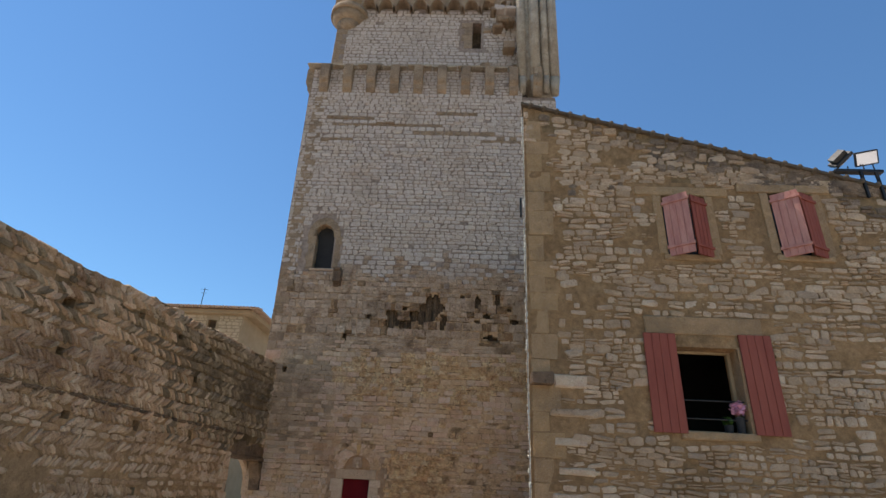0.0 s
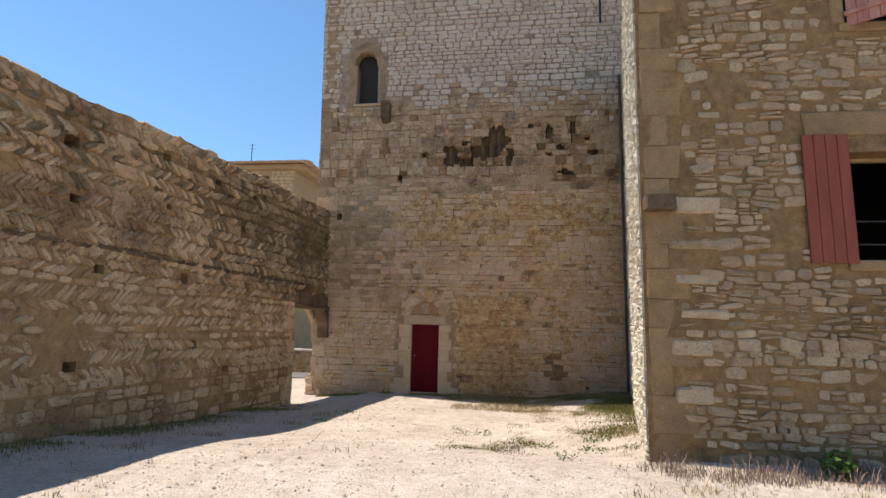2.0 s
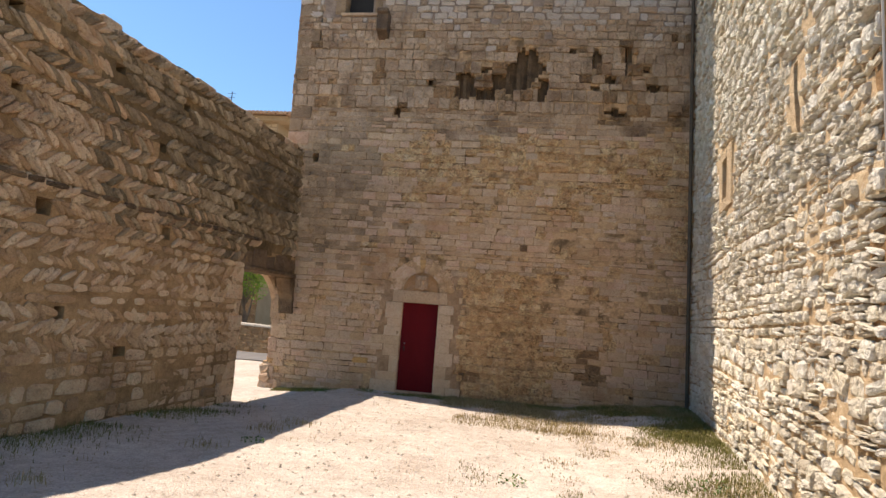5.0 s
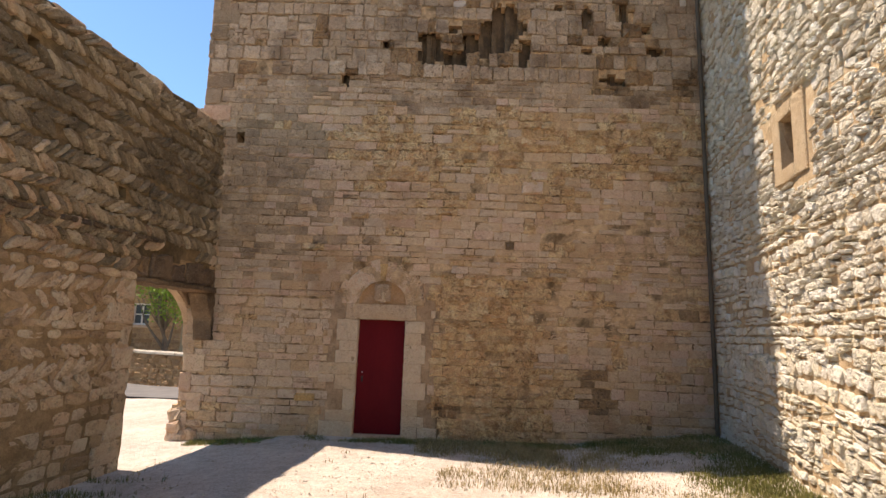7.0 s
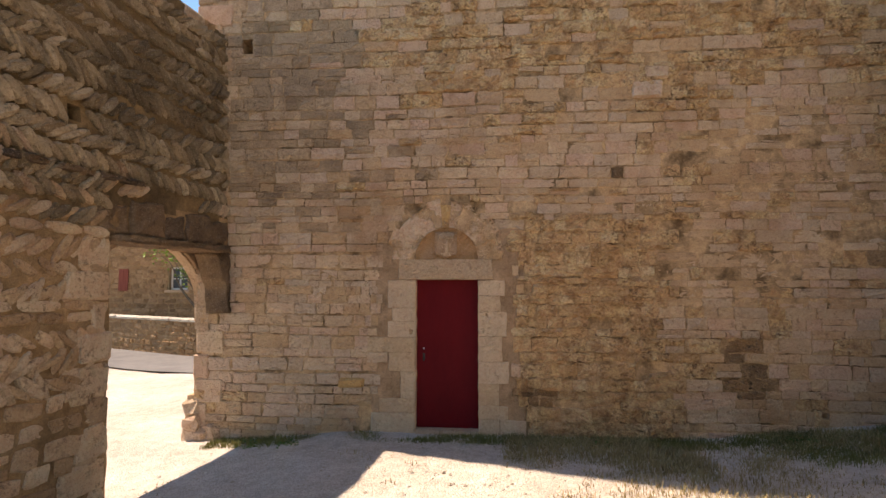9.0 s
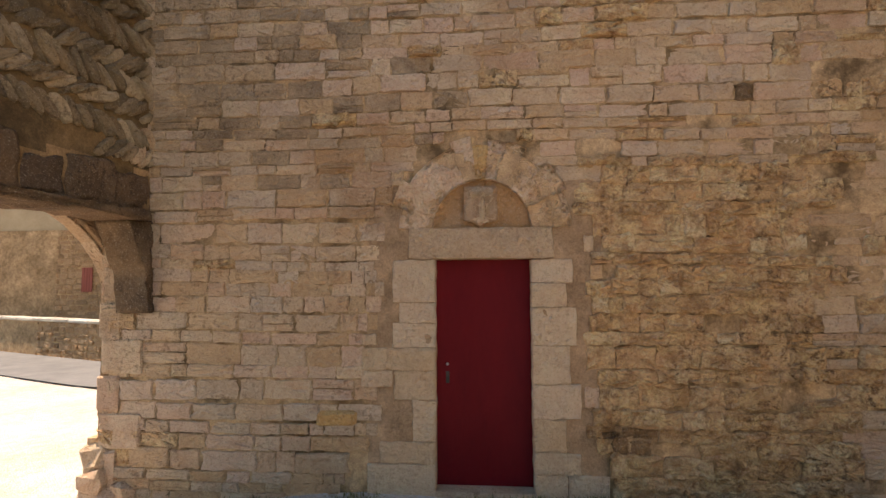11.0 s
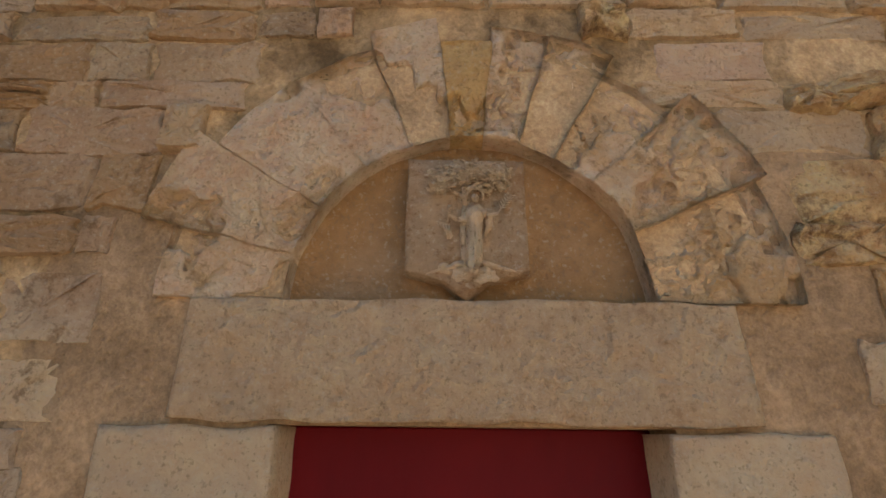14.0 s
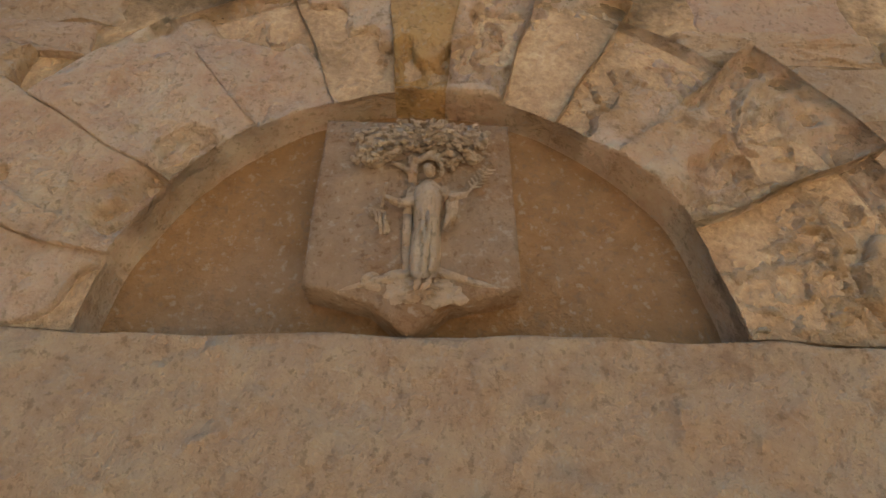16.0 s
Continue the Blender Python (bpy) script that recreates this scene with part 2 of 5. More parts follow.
M_JAMB = stone_mat("pale_jamb_limestone", [(0.65, 0.475, 0.325), (0.7, 0.52, 0.37), (0.62, 0.435, 0.28)], (0.5, 0.33, 0.19), (0.56, 0.8), 1.8, 0.35, 0.25, None, 0.35, 0.7, 0.37, 1.2)
M_ARCHSTONE = stone_mat("pale_arch_stone", [(0.699, 0.487, 0.337), (0.752, 0.546, 0.407), (0.672, 0.442, 0.28)], (0.578, 0.346, 0.167), (0.5, 0.62), 3.4, 0.6, 0.5, None, 0.5, 0.5, 0.36, 1.6)
M_SHIELD = stone_mat("grey_brown_carved_stone", [(0.44, 0.295, 0.19), (0.47, 0.325, 0.215)], (0.36, 0.17, 0.068), (0.5, 0.66), 7.0, 0.2, 0.3)
M_OCHREGREY = stone_mat("tawny_weathered_stone", [(0.33, 0.225, 0.135), (0.36, 0.255, 0.165), (0.28, 0.19, 0.12)], (0.15, 0.1, 0.06), (0.48, 0.7), 1.6, 0.5, 0.45)
M_PALEOCHRE = stone_mat("pale_ochre_stone", [(0.53, 0.4, 0.25), (0.58, 0.44, 0.285)], (0.43, 0.31, 0.18), (0.5, 0.75), 2.0, 0.3, 0.3)
# paler than the shield: highlights of the worn carving are put into the colour
M_RELIEF = stone_mat("worn_highlit_carving", [(0.62, 0.44, 0.295), (0.72, 0.53, 0.375)], (0.42, 0.223, 0.106), (0.5, 0.75), 9.0, 0.2, 0.3, None, 0.3, 0.5, 0.37, 0.1)
M_FARSTONE = stone_mat("brown_far_rubble", [(0.32, 0.18, 0.085), (0.42, 0.26, 0.14), (0.22, 0.125, 0.06)], (0.16, 0.09, 0.045), (0.5, 0.7), 0.8, 0.4, 0.4)
M_FRAME = plain_mat("weathered_wood_frame", (0.3, 0.2, 0.1), (0.42, 0.3, 0.17), 5.0, 0.7)
M_CABLE = plain_mat("grey_cable", (0.26, 0.24, 0.21), (0.36, 0.33, 0.29), 5.0, 0.6)
M_KEYSTONE = stone_mat("yellow_keystone", [(0.648, 0.385, 0.16), (0.67, 0.416, 0.19)], (0.486, 0.27, 0.12), (0.5, 0.75), 3.0, 0.5, 0.4)
M_TILE_DARK = plain_mat("dark_weathered_tile", (0.075, 0.053, 0.034), (0.15, 0.11, 0.07), 4.0, 0.9)
M_BUTTRESS = stone_mat("streaked_grey_stone", [(0.4, 0.33, 0.25), (0.42, 0.36, 0.28)], (0.24, 0.18, 0.12), (0.46, 0.68), 1.8, 0.7, 0.5)
M_PALEFRAME = plain_mat("pale_window_paint", (0.55, 0.54, 0.5), (0.66, 0.65, 0.6), 4.0, 0.5)
M_PEBBLE = stone_mat("loose_gravel_stone", [(0.42, 0.37, 0.3), (0.56, 0.5, 0.42), (0.34, 0.29, 0.23), (0.6, 0.55, 0.48)], (0.36, 0.3, 0.22), (0.6, 0.85), 1.0, 0.2, 0.3)

M_SOOTY = stone_mat("soot_stained_rubble", [(0.26, 0.185, 0.125), (0.36, 0.26, 0.18), (0.17, 0.12, 0.08), (0.3, 0.21, 0.14)], (0.08, 0.055, 0.04), (0.45, 0.65), 1.6, 0.6, 0.5)

# glass of panes and lamps
M_GLASS, _nt, _b = nodes_of("window_glass", 0.05)
_b.inputs["Base Color"].default_value = (0.05, 0.06, 0.07, 1)
_b.inputs["Specular IOR Level"].default_value = 0.15
M_LAMPGLASS, _nt, _b = nodes_of("lamp_reflector", 0.12, 1.0)
_b.inputs["Base Color"].default_value = (0.9, 0.92, 0.95, 1)


def gravel_mat():
    m, nt, bsdf = nodes_of("pale_gravel", 0.95)
    pos = nt.nodes.new("ShaderNodeNewGeometry").outputs["Position"]
    big = noise_of(nt, pos, 0.7, 6, 0.6)
    mid = noise_of(nt, pos, 6, 7, 0.7)
    vor = nt.nodes.new("ShaderNodeTexVoronoi")
    vor.inputs["Scale"].default_value = 55
    nt.links.new(pos, vor.inputs["Vector"])
    col = ramp_of(nt, big, [(0.35, (0.535, 0.485, 0.435)), (0.65, (0.43, 0.375, 0.325))])
    col = mix_of(nt, 0.45, col, ramp_of(nt, mid, [(0.3, (0.32, 0.29, 0.25)), (0.7, (0.75, 0.73, 0.7))]), "OVERLAY")
    tone = nt.nodes.new("ShaderNodeSeparateColor")
    nt.links.new(vor.outputs["Color"], tone.inputs[0])
    col = mix_of(nt, 0.35, col, ramp_of(nt, tone.outputs[0], [(0.0, (0.3, 0.28, 0.25)), (1.0, (0.72, 0.71, 0.7))]), "OVERLAY")
    nt.links.new(col, bsdf.inputs["Base Color"])
    h = math_of(nt, "ADD", math_of(nt, "MULTIPLY", vor.outputs["Distance"], -1.0), math_of(nt, "MULTIPLY", mid, 1.2))
    bump_of(nt, bsdf, h, 0.8, 0.02)
    return m


M_GRAVEL = gravel_mat()


# ---- mesh helpers ----
def mesh_of(name, verts, faces, mats, smooth=False, idx=None):
    me = bpy.data.meshes.new(name)
    me.from_pydata([tuple(v) for v in verts], [], faces)
    for m in (mats if isinstance(mats, (list, tuple)) else [mats]):
        me.materials.append(m)
    if idx is not None:
        me.polygons.foreach_set("material_index", idx)
    if smooth:
        me.polygons.foreach_set("use_smooth", [True] * len(me.polygons))
    me.update()
    return me


def obj(name, verts, faces, mats, parent=None, label="", smooth=False, kind="", idx=None):
    ob = new(name, mesh_of(name, verts, faces, mats, smooth, idx))
    if parent is not None:
        ob.parent = parent
    return tagged(ob, label, kind=kind)


def part(name, bm, material, parent, label="", smooth=False):
    me = bpy.data.meshes.new(name)
    bm.to_mesh(me)
    bm.free()
    me.materials.append(material)
    if smooth:
        me.polygons.foreach_set("use_smooth", [True] * len(me.polygons))
    ob = new(name, me)
    if parent is not None:
        ob.parent = parent
    return tagged(ob, label)


def empty(name, label, category, at=(0, 0, 0), group="", kind=""):
    ob = new(name)
    ob.empty_display_size = 0.2
    return tagged(ob, label, category, group, kind)


def box(bm, lo, hi, bevel=0.0, jit=0.0, m=None, rng=random):
    c = [(a + b) / 2 for a, b in zip(lo, hi)]
    s = [max(b - a, 1e-4) for a, b in zip(lo, hi)]
    r = bmesh.ops.create_cube(bm, size=1.0, matrix=Matrix.Translation(c) @ Matrix.Diagonal((*s, 1)))
    vs = r["verts"]
    if bevel:
        es = list({e for v in vs for e in v.link_edges})
        out = bmesh.ops.bevel(bm, geom=es, offset=bevel, segments=1, affect="EDGES", profile=0.6)
        vs = list({v for f in out["faces"] for v in f.verts} | {v for v in vs if v.is_valid})
    if jit:
        for v in vs:
            v.co += Vector((rng.uniform(-jit, jit), rng.uniform(-jit, jit), rng.uniform(-jit, jit)))
    if m is not None:
        bmesh.ops.transform(bm, matrix=m, verts=vs)
    return vs


def rod(bm, a, b, r, seg=8, r2=None):
    a, b = Vector(a), Vector(b)
    d = b - a
    m = Matrix.Translation((a + b) / 2) @ d.to_track_quat("Z", "Y").to_matrix().to_4x4()
    bmesh.ops.create_cone(bm, cap_ends=True, segments=seg, radius1=r, radius2=r if r2 is None else r2, depth=d.length, matrix=m)


def prism(bm, outline, d0, d1, place):
    """Closed outline in (u, v), drawn out from n = d0 to n = d1; place maps (u, v, n) to the world."""
    a = [bm.verts.new(place(u, v, d0)) for u, v in outline]
    b = [bm.verts.new(place(u, v, d1)) for u, v in outline]
    n = len(a)
    bm.faces.new(list(reversed(a)))
    bm.faces.new(b)
    for i in range(n):
        bm.faces.new((a[i], a[(i + 1) % n], b[(i + 1) % n], b[i]))
    bmesh.ops.recalc_face_normals(bm, faces=bm.faces)


class Plane:
    """A wall face: u runs along it, v up, n out of it."""

    def __init__(self, o, along, batter=0.0, foot=1.0, flare=0.0):
        self.o, self.u = Vector((o[0], o[1], 0)), Vector((along[0], along[1], 0)).normalized()
        self.n = self.u.cross(Vector((0, 0, 1)))
        self.batter, self.foot, self.flare = batter, foot, flare
        self.m = Matrix(((self.u.x, self.n.x, 0), (self.u.y, self.n.y, 0), (0, 0, 1)))

    def set_back(self, v):
        return -self.batter * max(0.0, v - self.foot)

    def at(self, u, v, n=0.0):
        u = u + self.flare * max(0.0, v - 5.5) * min(0.0, u)
        p = self.o + self.u * u + self.n * (n + self.set_back(v))
        return Vector((p.x, p.y, v))


def lines(a, b, step, edges):
    n = max(1, round((b - a) / step))
    es = sorted({round(e, 4) for e in edges if a < e < b} | {a, b})
    return sorted(set(es) | {x for x in (a + (b - a) * i / n for i in range(n + 1)) if min(abs(x - e) for e in es) > step * 0.4})


def panel(name, F, u0, u1, v0, v1, step, thick, holes, mats, parent=None, label="", kind="", top=None, knee=0.0, rough=0.02, mat_at=None, mitre=0.0, mitre_end=0.0):
    """A wall of that thickness with a rough face. holes: (ua, ub, va, vb, depth); a depth of thick goes right through.
    top(u) bends the part above the knee to the wall's upper edge."""
    us = lines(u0, u1, step, [e for h in holes for e in h[:2]])
    vs = lines(v0, v1, step, [e for h in holes for e in h[2:4]])

    def depth(i, j):
        if not (0 <= i < len(us) - 1 and 0 <= j < len(vs) - 1):
            return thick
        uc, vc = (us[i] + us[i + 1]) / 2, (vs[j] + vs[j + 1]) / 2
        return max([h[4] for h in holes if h[0] < uc < h[1] and h[2] < vc < h[3]], default=0.0)

    verts, faces, idx, seen = [], [], [], {}

    def vert(i, j, d):
        key = (i, j, round(d, 3))
        if key not in seen:
            u, v = us[i], vs[j]
            if top and v > knee:
                v = knee + (v - knee) * (top(u) - knee) / (v1 - knee)
            p = F.at(u, v, 0)
            n = 0.0
            if d < thick:
                n = rough * (noise.noise(p * 1.3) + 0.6 * noise.noise(p * 5.0))
            if i == 0 and d > 0:
                u += mitre * d
            if i == len(us) - 1 and d > 0:
                u -= mitre_end * d
            seen[key] = len(verts)
            verts.append(F.at(u, v, n - d))
        return seen[key]

    def add(f, k):
        faces.append(f)
        idx.append(k)

    for i in range(len(us) - 1):
        for j in range(len(vs) - 1):
            d = depth(i, j)
            k = mat_at((us[i] + us[i + 1]) / 2, (vs[j] + vs[j + 1]) / 2) if mat_at else 0
            if d < thick:
                add([vert(i, j, d), vert(i + 1, j, d), vert(i + 1, j + 1, d), vert(i, j + 1, d)], k if d == 0 else len(mats) - 1)
                add([vert(i, j, thick), vert(i, j + 1, thick), vert(i + 1, j + 1, thick), vert(i + 1, j, thick)], k)
            for (a, b), (p, q) in (((i - 1, j), ((i, j), (i, j + 1))), ((i + 1, j), ((i + 1, j + 1), (i + 1, j))),
                                   ((i, j - 1), ((i + 1, j), (i, j))), ((i, j + 1), ((i, j + 1), (i + 1, j + 1)))):
                e = depth(a, b)
                if e > d + 1e-6:
                    add([vert(*q, d), vert(*p, d), vert(*p, e), vert(*q, e)], k)
    return obj(name, verts, faces, mats, parent, label, kind=kind, idx=idx)


# ---- single stones ----
def stone_shape(rng, kind):
    """Unit stone with an uneven outline and worn edges, face outward along +y; x and z from -0.5 to 0.5."""
    if kind in ("ashlar", "eroded"):
        cut = rng.uniform(0.02, 0.11)
        side = [(-0.5 + cut, 0), (-0.24, 1), (0.02, 1), (0.27, 1), (0.5 - cut * 0.6, 0)]
        j = 0.02 if kind == "ashlar" else 0.034
        bow = [rng.uniform(-0.03, 0.02) for _ in range(4)]
        out = []
        for q in range(4):
            for a, k in side:
                x, z = a + rng.uniform(-0.03, 0.03) * k, -0.5 - bow[q] * k + rng.uniform(-1.6, 1.0) * j * (2.2 if q % 2 == 0 else 1.0) * -1
                out.append(((x, z), (-z, x), (-x, -z), (z, -x))[q])
        inset, flat = (0.95, 0.32) if kind == "ashlar" else (0.9, 0.6)
    elif kind == "slab":
        out = []
        for i in range(12):
            a = math.tau * (i + 0.5 + rng.uniform(-0.25, 0.25)) / 12
            c, s = math.cos(a), math.sin(a)
            r = rng.uniform(0.9, 1.06)
            out.append((0.5 * r * math.copysign(abs(c) ** 0.8, c), 0.5 * r * math.copysign(abs(s) ** 0.72, s)))
        inset, flat = 0.84, 0.25
    else:
        m = rng.choice((5, 6, 6, 7))
        knots = []
        for i in range(m):
            a = math.tau * (i + rng.uniform(-0.3, 0.3)) / m + 0.4
            c, s = math.cos(a), math.sin(a)
            r = rng.uniform(0.92, 1.1)
            knots.append((0.5 * r * math.copysign(abs(c) ** 0.42, c), 0.5 * r * math.copysign(abs(s) ** 0.42, s)))
        out = []
        for (xa, za), (xb, zb) in zip(knots, knots[1:] + knots[:1]):
            out.append((xa * 0.98, za * 0.98))
            for f in (0.33, 0.67):
                k = rng.uniform(0.97, 1.06)
                out.append(((xa + (xb - xa) * f) * k, (za + (zb - za) * f) * k))
        inset, flat = 0.9, 0.3
    n = len(out)
    tip = (rng.uniform(-0.4, 0.4), rng.uniform(-0.4, 0.4))
    tilt = lambda x, z: flat * (tip[0] * x * 2 + tip[1] * z * 2)
    vs = [(x * 1.02, 0.0, z * 1.02) for x, z in out]
    vs += [(x, 0.72 + tilt(x, z) * 0.8 + rng.uniform(-0.1, 0.05), z) for x, z in out]
    vs += [(x * inset, 0.95 + tilt(x, z) + rng.uniform(-flat, flat) * 0.4, z * inset) for x, z in out]
    vs += [(x * 0.55 + rng.uniform(-0.04, 0.04), 1.02 + tilt(x, z) * 0.5 + rng.uniform(-flat, flat) * 0.45, z * 0.55 + rng.uniform(-0.04, 0.04)) for x, z in out]
    vs.append((rng.uniform(-0.12, 0.12), 1.04 + rng.uniform(-flat, flat) * 0.5, rng.uniform(-0.12, 0.12)))
    fs = [(k * n + (i + 1) % n, k * n + i, (k + 1) * n + i, (k + 1) * n + (i + 1) % n) for k in range(3) for i in range(n)]
    fs += [(3 * n + (i + 1) % n, 3 * n + i, 4 * n) for i in range(n)]
    return np.array(vs), fs


_rng = random.Random(7)
POOL = {k: [stone_shape(_rng, k) for _ in range(26)] for k in ("ashlar", "eroded", "rubble", "slab")}


def lay(wall, F, cells, kind, mat, near=None, most=300, sink=0.025, name="stone", vmap=None):
    """Stones (u, v, w, h, depth, turn) on the face F of a wall: those near as pieces of their own, the rest as one mesh."""
    rng = random.Random(len(cells))
    shared = {}
    vs, fs, base, count = [], [], 0, 0
    frame3 = np.array(F.m)
    for u, v, w, h, d, turn in cells:
        if vmap:
            v = vmap(u, v)
        k = rng.randrange(len(POOL[kind]))
        V, Fc = POOL[kind][k]
        o = F.at(u, v, -sink)
        if near and count < most and near(u, v):
            count += 1
            if k not in shared:
                shared[k] = mesh_of(name, V, Fc, mat)
            ob = new(name, shared[k])
            turn_m = Matrix.Rotation(-turn, 4, "Y")
            ob.parent = wall
            ob.matrix_basis = Matrix.Translation(o) @ F.m.to_4x4() @ turn_m @ Matrix.Diagonal((w, d + sink, h, 1))
            continue
        P = V * (w, d + sink, h)
        if turn:
            c, s = math.cos(turn), math.sin(turn)
            P = np.stack([P[:, 0] * c - P[:, 2] * s, P[:, 1], P[:, 0] * s + P[:, 2] * c], 1)
        vs.append(P @ frame3.T + np.array(o))
        fs += [tuple(a + base for a in f) for f in Fc]
        base += len(V)
    if vs:
        obj(name + "_facing", np.concatenate(vs).tolist(), fs, mat, wall, kind="stuff")


def courses(rng, u0, u1, v0, v1, hs, ws, ds, gap, keep=lambda u, v, w, h: True, wave=0.03, split=0.0, turn=0.0, skip=0.0, fill=True):
    """Coursed stones between the limits, with uneven heights, widths and beds."""
    out = []
    v = v0
    while v < v1 - hs[0] * 0.5:
        h = min(rng.uniform(*hs), v1 - v)
        if v1 - v - h < hs[0] * 0.6:
            h = v1 - v
        u = u0 - rng.uniform(0, ws[1] * 0.5)
        while u < u1:
            w = rng.uniform(*ws) * (0.7 + 0.5 * h / hs[1])
            a, b = max(u, u0), min(u + w, u1)
            if b - a > ws[0] * 0.45 and rng.random() > skip:
                uc, vc = (a + b) / 2, v + h / 2 + wave * noise.noise(Vector((a * 0.45, v * 2.1, 3.3)))
                if not keep(uc, vc, b - a, h):
                    m = 3
                    for q in range(m if fill else 0):
                        wq = (b - a) / m
                        uq = a + wq * (q + 0.5)
                        if wq > 0.075 and keep(uq, vc, wq, h):
                            out.append((uq, vc, wq - gap * 0.5, h - gap, rng.uniform(*ds), 0.0))
                else:
                    if rng.random() < split:
                        f = rng.uniform(0.38, 0.62)
                        out.append((uc, vc - h / 2 + h * f / 2, b - a - gap, h * f - gap, rng.uniform(*ds), rng.uniform(-turn, turn)))
                        out.append((uc, vc + h / 2 - h * (1 - f) / 2, b - a - gap, h * (1 - f) - gap, rng.uniform(*ds), rng.uniform(-turn, turn)))
                    else:
                        out.append((uc, vc, b - a - gap, h - gap, rng.uniform(*ds), rng.uniform(-turn, turn)))
            u += w
        v += h
    return out


def inside(rects, u, v, w, h, slack=0.02):
    return any(u + w / 2 > a + slack and u - w / 2 < b - slack and v + h / 2 > c + slack and v - h / 2 < d - slack for a, b, c, d in rects)


def sstep(a, b, x):
    t = min(1.0, max(0.0, (x - a) / (b - a)))
    return t * t * (3 - 2 * t)


# ---- ground ----
def gz(x, y):
    """Height of the ground there."""
    z = 0.02 + 0.24 * sstep(-0.5, 2.3, x) + 0.22 * sstep(11.5, 8.0, y) * (1 - sstep(-0.5, 2.3, x))
    z -= 0.15 * sstep(-4.0, -6.0, x) * sstep(12.3, 14.5, y)
    z -= 0.2 * sstep(-7.0, -12.0, x)
    return z


def build_ground():
    def axis(lo, hi, step, far):
        n = round((hi - lo) / step)
        mid = [lo + (hi - lo) * i / n for i in range(n + 1)]
        return [lo - far, lo - far * 0.3, lo - far * 0.08, lo - far * 0.02] + mid + [hi + far * 0.02, hi + far * 0.08, hi + far * 0.3, hi + far]
    xs, ys = axis(-20, 12, 0.2, 1500), axis(-4, 34, 0.2, 1500)
    verts = []
    for y in ys:
        for x in xs:
            p = Vector((x, y, 0))
            near = 1.0 if -20 <= x <= 12 and -4 <= y <= 34 else 0.0
            verts.append((x, y, gz(x, y) + near * (0.02 * noise.noise(p * 0.9) + 0.008 * noise.noise(p * 4.1))))
    n = len(xs)
    faces = [(j * n + i, j * n + i + 1, (j + 1) * n + i + 1, (j + 1) * n + i) for j in range(len(ys) - 1) for i in range(n - 1)]
    return obj("ground", verts, faces, M_GRAVEL, None, "pale dusty gravel courtyard ground", True, "structure")


ground = build_ground()
tagged(ground, category="ground")


# ---- tower ----
TOWER = Plane((0, 16.85), (1, 0), flare=0.0042)
TX0, TX1 = -6.45, 3.45
tower = empty("tower", "tall medieval limestone tower with corbelled gallery above the courtyard", "tower")
PATCHES = [(-2.42, 6.88, 0.26, 0.34), (-1.95, 6.72, 0.35, 0.2), (-1.05, 7.42, 0.46, 0.36), (-0.68, 6.9, 0.16, 0.32), (-1.4, 6.98, 0.5, 0.3),
           (0.4, 7.6, 0.17, 0.22), (1.12, 7.65, 0.12, 0.38), (0.1, 7.2, 0.12, 0.1), (1.7, 6.95, 0.16, 0.12), (-3.9, 6.3, 0.12, 0.2), (0.95, 6.35, 0.3, 0.12),
           (0.75, 7.1, 0.1, 0.14), (1.5, 7.35, 0.09, 0.1), (-0.1, 7.75, 0.1, 0.08), (-3.2, 7.0, 0.1, 0.1), (1.35, 6.5, 0.14, 0.1), (-2.0, 7.3, 0.12, 0.08), (0.45, 6.9, 0.1, 0.1)]


def in_patch(u, v, grow=1.0):
    q = Vector((u * 2.2, v * 2.2, 1.7))
    e = 1.0 + 0.75 * noise.noise(q) + 0.35 * noise.noise(q * 3)
    return any(((u - a) / (w * grow)) ** 2 + ((v - b) / (h * grow)) ** 2 < e for a, b, w, h in PATCHES)


def wash(u, v):
    """How much an old lime wash fills the joints there, 0 to 1."""
    e = ((u - 0.75) / 1.35) ** 2 + ((v - 2.7) / 1.5) ** 2 + 0.9 * noise.noise(Vector((u * 1.1, v * 0.8, 4.0)))
    return sstep(1.2, 0.5, e)


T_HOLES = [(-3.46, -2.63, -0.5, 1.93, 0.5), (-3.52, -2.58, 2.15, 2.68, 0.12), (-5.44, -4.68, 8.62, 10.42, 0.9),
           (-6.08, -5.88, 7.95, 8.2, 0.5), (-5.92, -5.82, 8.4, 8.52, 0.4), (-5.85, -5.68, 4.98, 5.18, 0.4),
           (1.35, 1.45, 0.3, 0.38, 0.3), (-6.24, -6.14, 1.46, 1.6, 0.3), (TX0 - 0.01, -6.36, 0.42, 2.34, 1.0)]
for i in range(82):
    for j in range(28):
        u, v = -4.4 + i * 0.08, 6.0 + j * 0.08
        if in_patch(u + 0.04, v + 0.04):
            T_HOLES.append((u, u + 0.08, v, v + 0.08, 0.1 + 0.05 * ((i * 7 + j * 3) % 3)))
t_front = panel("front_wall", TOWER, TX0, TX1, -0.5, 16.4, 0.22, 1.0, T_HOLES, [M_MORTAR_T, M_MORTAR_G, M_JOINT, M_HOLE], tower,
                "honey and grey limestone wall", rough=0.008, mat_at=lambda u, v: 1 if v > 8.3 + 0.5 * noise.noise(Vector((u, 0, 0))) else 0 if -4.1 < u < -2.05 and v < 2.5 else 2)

SURROUND = [(-4.16, -2.08, -0.5, 0.33), (-3.87, -2.23, 0.33, 2.24), (-3.7, -2.44, 1.9, 2.24), (-5.8, -4.42, 8.6, 10.3), (-5.5, -4.7, 10.2, 10.75)]


